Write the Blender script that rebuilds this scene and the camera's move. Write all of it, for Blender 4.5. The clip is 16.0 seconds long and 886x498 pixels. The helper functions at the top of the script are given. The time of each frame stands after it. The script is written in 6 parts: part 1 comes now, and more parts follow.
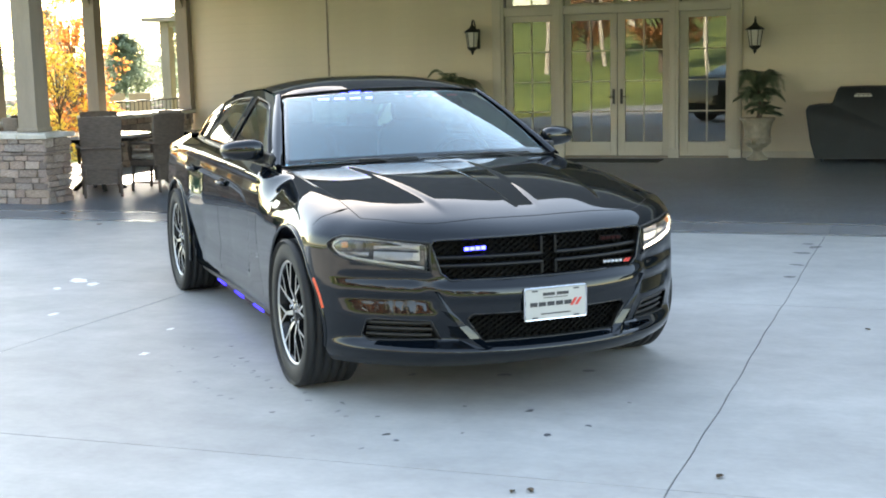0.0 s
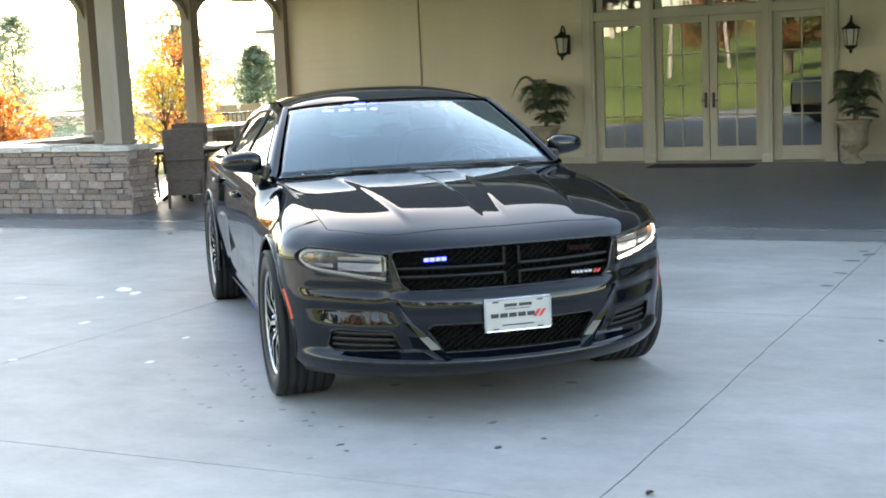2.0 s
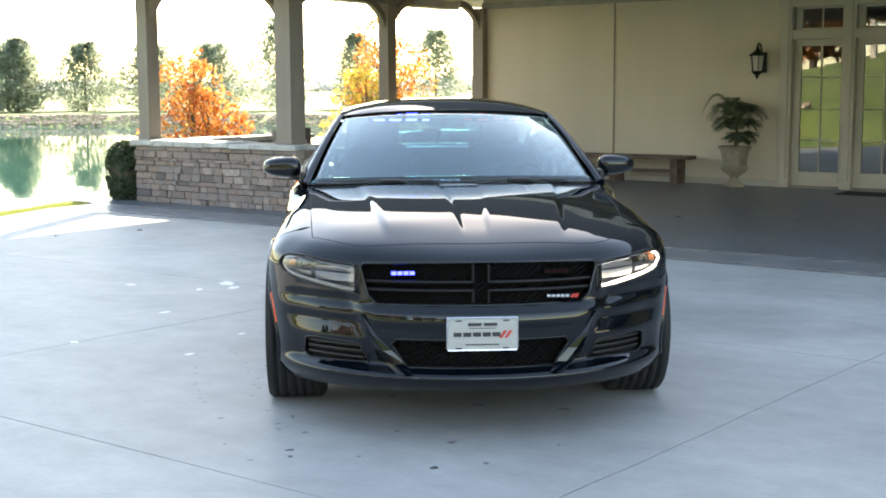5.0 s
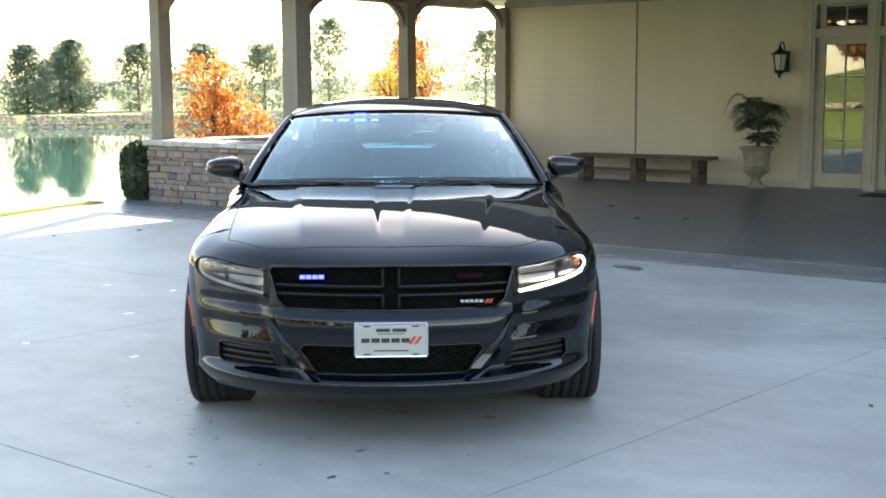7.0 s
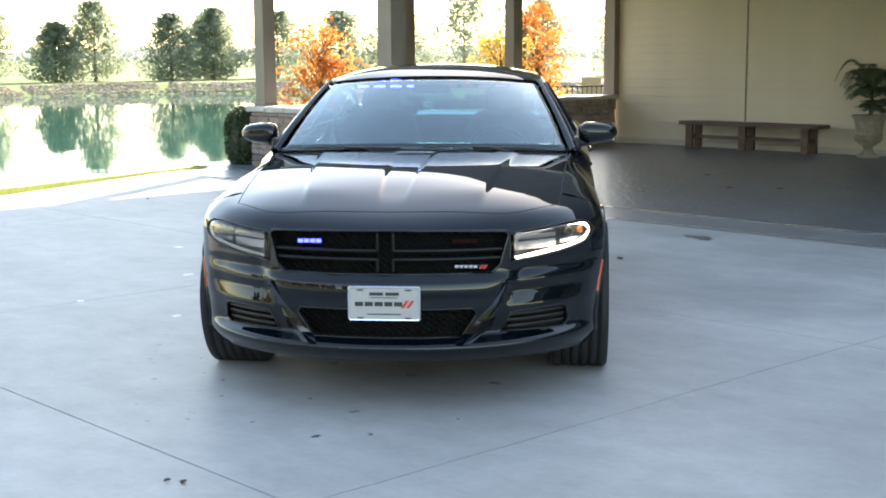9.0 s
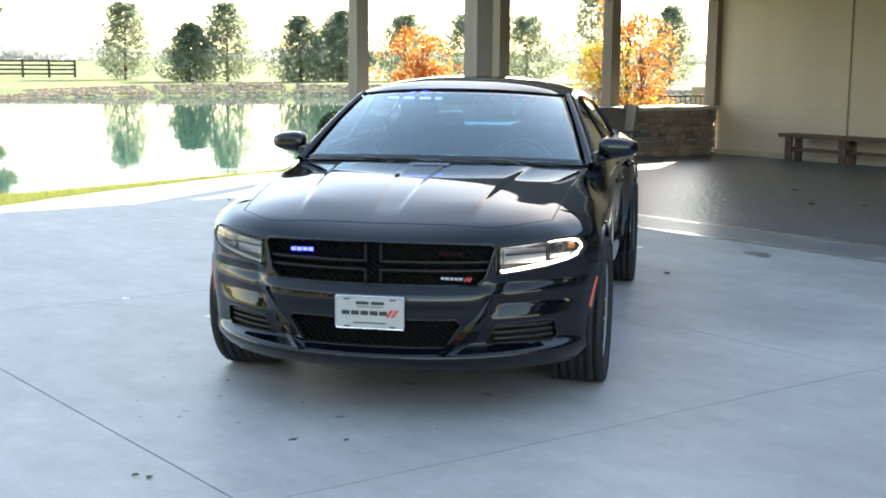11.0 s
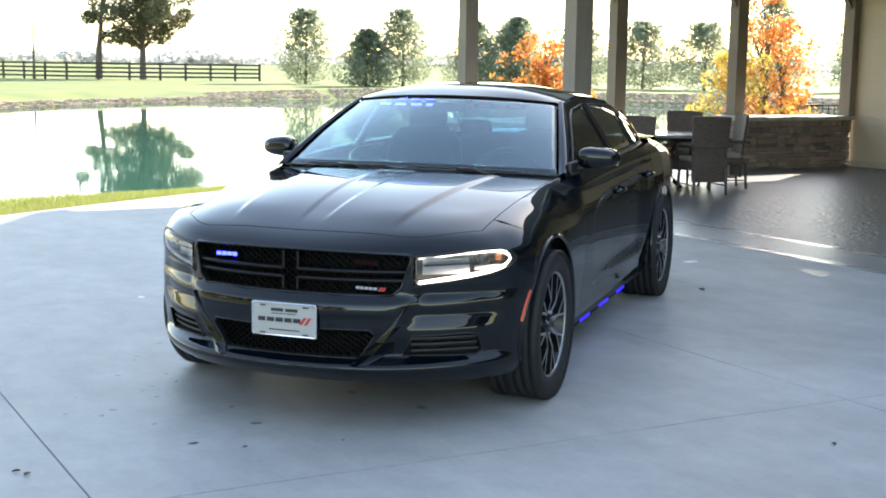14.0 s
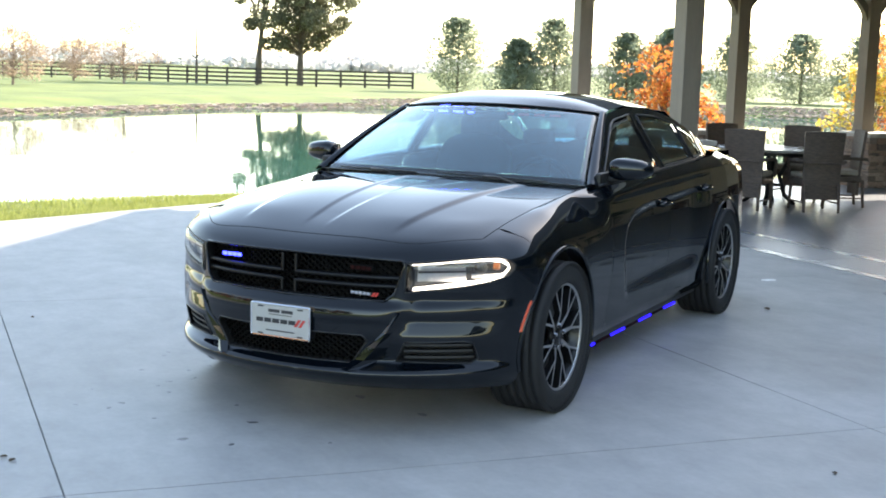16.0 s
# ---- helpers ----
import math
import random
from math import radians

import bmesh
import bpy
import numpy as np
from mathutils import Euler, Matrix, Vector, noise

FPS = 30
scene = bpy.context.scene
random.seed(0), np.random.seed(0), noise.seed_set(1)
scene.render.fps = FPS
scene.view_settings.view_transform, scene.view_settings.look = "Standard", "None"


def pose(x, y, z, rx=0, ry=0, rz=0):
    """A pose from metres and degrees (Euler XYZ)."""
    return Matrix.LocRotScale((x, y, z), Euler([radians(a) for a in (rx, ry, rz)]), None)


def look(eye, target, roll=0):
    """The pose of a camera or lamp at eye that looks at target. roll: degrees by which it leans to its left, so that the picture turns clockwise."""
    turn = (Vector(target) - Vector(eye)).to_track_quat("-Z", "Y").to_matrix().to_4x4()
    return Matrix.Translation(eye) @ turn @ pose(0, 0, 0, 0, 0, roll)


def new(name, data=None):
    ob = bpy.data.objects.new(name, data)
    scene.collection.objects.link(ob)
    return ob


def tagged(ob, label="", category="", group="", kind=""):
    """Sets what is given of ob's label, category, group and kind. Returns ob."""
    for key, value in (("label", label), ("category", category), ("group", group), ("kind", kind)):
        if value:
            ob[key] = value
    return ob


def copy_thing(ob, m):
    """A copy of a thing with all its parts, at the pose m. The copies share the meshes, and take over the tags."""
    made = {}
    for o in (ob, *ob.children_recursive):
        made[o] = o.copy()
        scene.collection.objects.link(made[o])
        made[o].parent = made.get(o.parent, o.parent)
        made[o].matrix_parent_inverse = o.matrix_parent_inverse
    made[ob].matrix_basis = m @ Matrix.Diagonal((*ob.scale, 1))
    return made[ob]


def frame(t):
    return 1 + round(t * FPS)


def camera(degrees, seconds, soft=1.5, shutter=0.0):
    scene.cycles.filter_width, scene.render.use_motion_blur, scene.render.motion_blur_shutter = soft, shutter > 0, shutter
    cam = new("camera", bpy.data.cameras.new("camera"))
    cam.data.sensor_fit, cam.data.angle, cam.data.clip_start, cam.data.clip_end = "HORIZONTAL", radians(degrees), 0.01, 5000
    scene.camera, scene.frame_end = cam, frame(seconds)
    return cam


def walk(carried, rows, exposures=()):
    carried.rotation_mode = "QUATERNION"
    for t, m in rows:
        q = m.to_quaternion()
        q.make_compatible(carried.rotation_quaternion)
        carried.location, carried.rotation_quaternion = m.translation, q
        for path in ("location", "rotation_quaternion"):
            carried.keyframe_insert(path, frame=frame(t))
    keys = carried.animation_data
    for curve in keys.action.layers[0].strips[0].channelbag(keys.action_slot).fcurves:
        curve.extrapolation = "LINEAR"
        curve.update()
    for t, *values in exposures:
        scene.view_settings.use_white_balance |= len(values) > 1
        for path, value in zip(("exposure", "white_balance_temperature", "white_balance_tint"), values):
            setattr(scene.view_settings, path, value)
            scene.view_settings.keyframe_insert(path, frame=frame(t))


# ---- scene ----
cam = camera(38.69, 16.0, soft=1.9)
PATH = [
    (0.0, 1.321, -0.026, 1.567, 81.64, 1.31, 18.56),
    (0.5, 1.559, 0.020, 1.557, 81.53, 1.04, 19.09),
    (1.0, 1.739, 0.093, 1.547, 81.16, 1.17, 21.05),
    (1.5, 1.900, 0.207, 1.560, 81.50, 1.77, 21.73),
    (2.0, 2.063, 0.272, 1.565, 82.10, 2.40, 24.77),
    (2.5, 2.286, 0.379, 1.557, 82.13, 0.86, 26.42),
    (3.0, 2.437, 0.490, 1.549, 81.83, 0.88, 27.05),
    (3.5, 2.573, 0.626, 1.566, 82.35, 1.14, 27.28),
    (4.0, 2.763, 0.730, 1.566, 82.67, 1.01, 31.07),
    (6.5, 3.484, 1.361, 1.540, 82.74, -0.02, 38.42),
    (7.0, 3.542, 1.475, 1.550, 82.81, 0.32, 39.27),
    (7.5, 3.635, 1.559, 1.552, 82.91, 1.49, 42.08),
    (8.0, 3.805, 1.656, 1.545, 81.52, 0.53, 43.86),
    (8.5, 3.935, 1.758, 1.542, 81.56, 0.25, 44.03),
    (9.0, 4.037, 1.876, 1.542, 81.38, 0.40, 45.69),
    (9.5, 4.130, 1.951, 1.555, 81.92, 1.14, 47.83),
    (12.0, 4.757, 2.611, 1.601, 81.29, -1.25, 53.89),
    (12.5, 4.826, 2.793, 1.598, 81.62, -0.94, 54.86),
    (13.0, 4.883, 2.974, 1.599, 81.83, -0.20, 56.14),
    (13.5, 5.006, 3.163, 1.603, 81.50, 0.21, 60.37),
    (14.0, 5.087, 3.326, 1.606, 81.74, -0.82, 60.17),
    (14.5, 5.134, 3.512, 1.611, 81.46, -0.56, 63.23),
    (15.0, 5.165, 3.658, 1.617, 82.43, -0.61, 65.21),
    (15.5, 5.306, 3.829, 1.612, 81.23, -0.97, 67.04),
    (16.0, 5.365, 3.964, 1.606, 82.02, -1.69, 67.34),
]
walk(cam, [(t, pose(x, y, z, rx, ry, rz)) for t, x, y, z, rx, ry, rz in PATH], [(0.0, 3.02, 8500, 10), (3.5, 2.72, 8250, 10), (7.0, 2.57, 8100, 10), (12.5, 2.40, 7800, 10), (16.0, 2.35, 7650, 11)])

# ---- light ----
SUN_AZ = (0.50, -0.866)          # way the sunlight travels over the ground
SUN_EL = 26.0
world = bpy.data.worlds.new("World")
scene.world = world
world.use_nodes = True
wn = world.node_tree.nodes
sky = wn.new("ShaderNodeTexSky")
sky.sky_type = "NISHITA"
sky.sun_disc = False
sky.sun_elevation = radians(SUN_EL)
sky.sun_rotation = math.atan2(-SUN_AZ[0], -SUN_AZ[1])
sky.dust_density = 0.35
sky.air_density = 1.0
sky.ozone_density = 1.0
# thin high haze over the clear sky
haze = wn.new("ShaderNodeMix")
haze.data_type, haze.blend_type = "RGBA", "ADD"
haze.inputs[0].default_value = 1.0
haze.inputs[7].default_value = (0.13, 0.17, 0.22, 1)
world.node_tree.links.new(sky.outputs[0], haze.inputs[6])
world.node_tree.links.new(haze.outputs[2], wn["Background"].inputs[0])
wn["Background"].inputs[1].default_value = 0.125
sun_data = bpy.data.lights.new("sun", "SUN")
sun_data.energy = 3.3
sun_data.angle = radians(0.6)
sun_data.color = (1.0, 0.965, 0.92)
sun = new("sun", sun_data)
sun.matrix_world = look((0, 0, 0), (SUN_AZ[0] * math.cos(radians(SUN_EL)), SUN_AZ[1] * math.cos(radians(SUN_EL)), -math.sin(radians(SUN_EL))))


# ---- materials ----
def mat(name, base, rough=0.6, metal=0.0, var=0.18, scale=6.0, fine=90.0, bump=0.15, coat=0.0, spec=0.5, hue=None, amount=0.35, stretch=(1, 1, 1), random_by=None, dist=0.004, mid=0.0):
    """Principled surface with colour varied at two scales and a fine relief. hue: a second colour for stains."""
    m = bpy.data.materials.new(name)
    m.use_nodes = True
    nt = m.node_tree
    n, l = nt.nodes, nt.links
    b = n["Principled BSDF"]
    co = n.new("ShaderNodeTexCoord")
    mp = n.new("ShaderNodeMapping")
    mp.inputs["Scale"].default_value = stretch
    l.new(co.outputs["Object"], mp.inputs["Vector"])
    big = n.new("ShaderNodeTexNoise")
    big.inputs["Scale"].default_value, big.inputs["Detail"].default_value = scale, 5
    small = n.new("ShaderNodeTexNoise")
    small.inputs["Scale"].default_value, small.inputs["Detail"].default_value = fine, 3
    l.new(mp.outputs[0], big.inputs["Vector"])
    l.new(mp.outputs[0], small.inputs["Vector"])
    ramp = n.new("ShaderNodeValToRGB")
    ramp.color_ramp.elements[0].position, ramp.color_ramp.elements[1].position = 0.35, 0.68
    lo = tuple(c * (1 - var) for c in base)
    hi = tuple(min(1, c * (1 + var)) for c in base) if hue is None else tuple(c * (1 - amount) + h * amount for c, h in zip(base, hue))
    ramp.color_ramp.elements[0].color, ramp.color_ramp.elements[1].color = (*lo, 1), (*hi, 1)
    l.new(big.outputs[0], ramp.inputs[0])
    mx = n.new("ShaderNodeMix")
    mx.data_type, mx.blend_type = "RGBA", "MULTIPLY"
    mx.inputs[0].default_value = 1.0
    fr = n.new("ShaderNodeMapRange")
    fr.inputs["To Min"].default_value, fr.inputs["To Max"].default_value = 1 - var * 0.8, 1 + var * 0.8
    l.new(small.outputs[0], fr.inputs[0])
    l.new(ramp.outputs[0], mx.inputs[6])
    l.new(fr.outputs[0], mx.inputs[7])
    out = mx.outputs[2]
    if mid:
        blotch = n.new("ShaderNodeTexNoise")
        blotch.inputs["Scale"].default_value, blotch.inputs["Detail"].default_value, blotch.inputs["Roughness"].default_value = scale * 5, 8, 0.65
        l.new(mp.outputs[0], blotch.inputs["Vector"])
        br = n.new("ShaderNodeMapRange")
        br.inputs["From Min"].default_value, br.inputs["From Max"].default_value = 0.32, 0.68
        br.inputs["To Min"].default_value, br.inputs["To Max"].default_value = 1 - mid, 1 + mid
        l.new(blotch.outputs[0], br.inputs[0])
        m3 = n.new("ShaderNodeMix")
        m3.data_type, m3.blend_type = "RGBA", "MULTIPLY"
        m3.inputs[0].default_value = 1.0
        l.new(out, m3.inputs[6])
        l.new(br.outputs[0], m3.inputs[7])
        out = m3.outputs[2]
    if random_by:
        src = n.new("ShaderNodeObjectInfo") if random_by == "object" else n.new("ShaderNodeNewGeometry")
        rr = n.new("ShaderNodeValToRGB")
        for at, tone in ((0.25, (1.15, 0.98, 0.84)), (0.5, (0.92, 0.90, 0.90)), (0.75, (1.05, 0.83, 0.74))):
            rr.color_ramp.elements.new(at).color = (*tone, 1)
        rr.color_ramp.elements[0].color, rr.color_ramp.elements[4].color = (0.50, 0.47, 0.49, 1), (1.45, 1.35, 1.26, 1)
        l.new(src.outputs["Random" if random_by == "object" else "Random Per Island"], rr.inputs[0])
        m2 = n.new("ShaderNodeMix")
        m2.data_type, m2.blend_type = "RGBA", "MULTIPLY"
        m2.inputs[0].default_value = 1.0
        l.new(out, m2.inputs[6])
        l.new(rr.outputs[0], m2.inputs[7])
        out = m2.outputs[2]
    l.new(out, b.inputs["Base Color"])
    ro = n.new("ShaderNodeMapRange")
    ro.inputs["To Min"].default_value, ro.inputs["To Max"].default_value = max(0, rough * 0.85), min(1, rough * 1.15)
    l.new(big.outputs[0], ro.inputs[0])
    l.new(ro.outputs[0], b.inputs["Roughness"])
    b.inputs["Metallic"].default_value = metal
    b.inputs["Specular IOR Level"].default_value = spec
    b.inputs["Coat Weight"].default_value = coat
    b.inputs["Coat Roughness"].default_value = 0.03
    if bump:
        bp = n.new("ShaderNodeBump")
        bp.inputs["Strength"].default_value, bp.inputs["Distance"].default_value = bump, dist
        l.new(small.outputs[0], bp.inputs["Height"])
        l.new(bp.outputs[0], b.inputs["Normal"])
    return m


def glass(name, tint=(0.9, 0.95, 0.93), ior=1.5, coat=0.0):
    m = bpy.data.materials.new(name)
    m.use_nodes = True
    b = m.node_tree.nodes["Principled BSDF"]
    b.inputs["Base Color"].default_value = (*tint, 1)
    b.inputs["Transmission Weight"].default_value = 1.0
    b.inputs["Roughness"].default_value = 0.0
    b.inputs["IOR"].default_value = ior
    b.inputs["Coat Weight"].default_value = coat
    b.inputs["Coat IOR"].default_value = 1.8
    b.inputs["Coat Roughness"].default_value = 0.0
    return m


def lamp_mat(name, colour, strength):
    m = bpy.data.materials.new(name)
    m.use_nodes = True
    b = m.node_tree.nodes["Principled BSDF"]
    b.inputs["Base Color"].default_value = (*colour, 1)
    b.inputs["Emission Color"].default_value = (*colour, 1)
    b.inputs["Emission Strength"].default_value = strength
    return m


def leaf_mat(name, a, c, glow=0.55):
    """Leaves that let light through, each in its own shade between two colours."""
    m = bpy.data.materials.new(name)
    m.use_nodes = True
    nt = m.node_tree
    n, l = nt.nodes, nt.links
    b = n["Principled BSDF"]
    g = n.new("ShaderNodeNewGeometry")
    r = n.new("ShaderNodeValToRGB")
    r.color_ramp.elements[0].color, r.color_ramp.elements[1].color = (*a, 1), (*c, 1)
    l.new(g.outputs["Random Per Island"], r.inputs[0])
    l.new(r.outputs[0], b.inputs["Base Color"])
    b.inputs["Roughness"].default_value = 0.6
    tr = n.new("ShaderNodeBsdfTranslucent")
    l.new(r.outputs[0], tr.inputs[0])
    mix = n.new("ShaderNodeMixShader")
    mix.inputs[0].default_value = glow
    l.new(b.outputs[0], mix.inputs[1])
    l.new(tr.outputs[0], mix.inputs[2])
    l.new(mix.outputs[0], n["Material Output"].inputs[0])
    return m


M_CONC = mat("concrete", (0.345, 0.337, 0.322), 0.55, var=0.10, scale=0.8, fine=28, bump=0.10, hue=(0.415, 0.405, 0.385), amount=0.9, spec=0.3, stretch=(0.9, 1.2, 1), mid=0.10)
M_STAMP = mat("stamped_concrete", (0.122, 0.140, 0.163), 0.34, var=0.22, scale=1.5, fine=13, bump=0.9, dist=0.022, spec=0.55, mid=0.15)
M_BAND = mat("border_concrete", (0.20, 0.21, 0.22), 0.24, var=0.1, scale=2, fine=40, spec=0.7)
M_JOINT = mat("joint_filler", (0.16, 0.16, 0.155), 0.9, scale=10)
M_LAWN = mat("lawn", (0.13, 0.19, 0.042), 0.9, var=0.3, scale=0.25, fine=14, bump=0.6, dist=0.03, hue=(0.21, 0.24, 0.062), amount=0.6)
M_SIDING = mat("siding_paint", (0.63, 0.545, 0.425), 0.55, var=0.05, scale=1.2, fine=60, bump=0.06)
M_TRIM = mat("trim_paint", (0.49, 0.44, 0.365), 0.45, var=0.05, scale=3, fine=50, bump=0.04)
M_POST = mat("post_paint", (0.25, 0.205, 0.165), 0.6, var=0.14, scale=4, fine=70, bump=0.15, stretch=(1, 1, 0.2))
M_BEAM = mat("beam_paint", (0.33, 0.31, 0.27), 0.6, var=0.14, scale=4, fine=70)
M_CEIL = mat("ceiling_boards", (0.40, 0.36, 0.28), 0.6, var=0.1, scale=3)
M_ROOF = mat("roof_shingle", (0.09, 0.085, 0.08), 0.9, var=0.25, scale=5, fine=40, bump=0.4)
M_STONE = mat("ledge_stone", (0.27, 0.225, 0.21), 0.8, var=0.28, scale=7, fine=45, bump=0.5, dist=0.01, hue=(0.36, 0.325, 0.305), amount=0.8, random_by="object")
M_STONE_I = mat("ledge_stone_far", (0.30, 0.24, 0.20), 0.8, var=0.28, scale=7, fine=45, bump=0.5, dist=0.01, random_by="island")
M_MORTAR = mat("mortar", (0.08, 0.07, 0.062), 0.95, scale=12)
M_CAP = mat("cap_stone", (0.46, 0.44, 0.41), 0.7, var=0.2, scale=5, fine=50, bump=0.4, dist=0.008)
M_WATER = mat("pond_water", (0.045, 0.15, 0.115), 0.03, var=0.1, scale=0.3, fine=0.7, bump=0.06, dist=0.05, spec=0.5)
M_BARK = mat("bark", (0.11, 0.085, 0.065), 0.9, var=0.35, scale=6, fine=40, bump=0.6, dist=0.02, stretch=(1, 1, 0.25))
M_PALE_BARK = mat("pale_bark", (0.45, 0.40, 0.34), 0.85, var=0.3, scale=4, fine=30, bump=0.4, stretch=(1, 1, 0.3))
M_ROCK = mat("shore_rock", (0.44, 0.385, 0.325), 0.9, var=0.3, scale=4, random_by="island")
M_FENCE = mat("fence_wood", (0.07, 0.055, 0.045), 0.85, var=0.3, scale=8)
# evergreen greens paled so the leaf colour stands in for distance haze
M_HAZED_GREEN = leaf_mat("hazed_evergreen_leaf", (0.22, 0.26, 0.185), (0.33, 0.38, 0.275), 0.80)
M_OAK = leaf_mat("dull_oak_leaf", (0.08, 0.085, 0.05), (0.16, 0.16, 0.09), 0.45)
M_ORANGE = leaf_mat("orange_leaf", (0.52, 0.12, 0.04), (0.76, 0.40, 0.10), 0.55)
M_YELLOW = leaf_mat("yellow_leaf", (0.62, 0.40, 0.07), (0.72, 0.62, 0.15), 0.55)
M_RUSSET = leaf_mat("russet_leaf", (0.30, 0.12, 0.05), (0.42, 0.24, 0.10), 0.4)
M_HEDGE = leaf_mat("box_leaf", (0.025, 0.045, 0.02), (0.06, 0.09, 0.04), 0.25)
M_GRASS = leaf_mat("grass_blade", (0.17, 0.21, 0.05), (0.36, 0.38, 0.12), 0.5)
M_WOOD = mat("weathered_wood", (0.115, 0.068, 0.048), 0.65, var=0.3, scale=4, fine=60, bump=0.35, stretch=(0.3, 3, 3))
M_BLACK_IRON = mat("black_iron", (0.025, 0.024, 0.024), 0.45, metal=0.6, var=0.2, scale=20, fine=120)
M_PANE = glass("window_glass", (0.85, 0.9, 0.88), 1.5, 0.6)
# near-black, the unlit room's shade put into the colour
M_ROOM_SHADE = mat("room_shade", (0.035, 0.033, 0.03), 0.9, scale=2)
M_LANTERN_GLASS = mat("seeded_glass", (0.55, 0.52, 0.45), 0.25, var=0.1, scale=30)
M_URN = mat("cast_stone", (0.31, 0.265, 0.205), 0.85, var=0.22, scale=9, fine=70, bump=0.4)
M_FROND = leaf_mat("palm_frond", (0.075, 0.105, 0.065), (0.14, 0.18, 0.11), 0.35)
M_COVER = mat("black_cover_fabric", (0.018, 0.020, 0.022), 0.75, var=0.25, scale=3, fine=200, bump=0.2)
M_MAT = mat("door_mat_rubber", (0.03, 0.028, 0.026), 0.95, var=0.3, scale=40, bump=0.5)


# ---- mesh helpers ----
def to_mesh(bm, name, material, smooth=False):
    bmesh.ops.recalc_face_normals(bm, faces=bm.faces)
    me = bpy.data.meshes.new(name)
    bm.to_mesh(me)
    bm.free()
    me.materials.append(material)
    if smooth:
        for p in me.polygons:
            p.use_smooth = True
    return me


def part(name, bm, material, parent=None, label="", smooth=False, at=None):
    """Links a bmesh as one mesh object, under a thing or a part where one is given."""
    ob = new(name, to_mesh(bm, name, material, smooth))
    if parent:
        ob.parent = parent
    if at is not None:
        ob.matrix_basis = at
    if label:
        ob["label"] = label
    return ob


def piece(name, me, parent, m):
    ob = new(name, me)
    ob.parent = parent
    ob.matrix_basis = m
    return ob


def thing(name, label, category, group="", kind="", at=None):
    ob = new(name)
    ob.empty_display_size = 0.1
    if at is not None:
        ob.matrix_basis = at
    return tagged(ob, label, category, group, kind)


def box(x0, y0, z0, x1, y1, z1, bevel=0.0, bm=None):
    bm = bm or bmesh.new()
    r = bmesh.ops.create_cube(bm, size=1.0)
    bmesh.ops.scale(bm, vec=(abs(x1 - x0), abs(y1 - y0), abs(z1 - z0)), verts=r["verts"])
    bmesh.ops.translate(bm, vec=((x0 + x1) / 2, (y0 + y1) / 2, (z0 + z1) / 2), verts=r["verts"])
    if bevel:
        es = {e for v in r["verts"] for e in v.link_edges}
        bmesh.ops.bevel(bm, geom=list(es), offset=bevel, segments=2, affect="EDGES", profile=0.5)
    return bm


def grid_mesh(bm, rows, close_u=False):
    """Joins rows of points into quads."""
    vs = [[bm.verts.new(p) for p in row] for row in rows]
    for a, b in zip(vs, vs[1:]):
        n = len(a)
        for i in range(n if close_u else n - 1):
            q = (a[i], a[(i + 1) % n], b[(i + 1) % n], b[i])
            if len(set(q)) == 4:
                try:
                    bm.faces.new(q)
                except ValueError:
                    pass
    return vs


def lathe(profile, n=24, bm=None, centre=(0, 0, 0)):
    bm = bm or bmesh.new()
    rows = [[(centre[0] + r * math.cos(2 * math.pi * k / n), centre[1] + r * math.sin(2 * math.pi * k / n), centre[2] + z) for k in range(n)] for r, z in profile]
    vs = grid_mesh(bm, rows, True)
    for ring in (vs[0], vs[-1]):
        try:
            bm.faces.new(ring)
        except ValueError:
            pass
    return bm


def tube(points, r0, r1=None, n=8, bm=None):
    """A tapered round bar along points."""
    bm = bm or bmesh.new()
    r1 = r0 if r1 is None else r1
    pts = [Vector(p) for p in points]
    rows = []
    for i, p in enumerate(pts):
        d = (pts[min(i + 1, len(pts) - 1)] - pts[max(i - 1, 0)]).normalized()
        s = d.orthogonal().normalized() if i == 0 else (s - d * s.dot(d)).normalized()
        t = d.cross(s)
        r = r0 + (r1 - r0) * i / max(1, len(pts) - 1)
        rows.append([p + r * (s * math.cos(2 * math.pi * k / n) + t * math.sin(2 * math.pi * k / n)) for k in range(n)])
    vs = grid_mesh(bm, rows, True)
    for ring in (vs[0], vs[-1]):
        try:
            bm.faces.new(ring)
        except ValueError:
            pass
    return bm


def prism(outline, z0, z1, bm=None):
    """A plan outline raised from z0 to z1."""
    bm = bm or bmesh.new()
    lo = [bm.verts.new((x, y, z0)) for x, y in outline]
    hi = [bm.verts.new((x, y, z1)) for x, y in outline]
    n = len(lo)
    bm.faces.new(lo)
    bm.faces.new(hi)
    for i in range(n):
        bm.faces.new((lo[i], lo[(i + 1) % n], hi[(i + 1) % n], hi[i]))
    return bm


def interp(table, v):
    xs, ys = zip(*table)
    return float(np.interp(v, xs, ys))


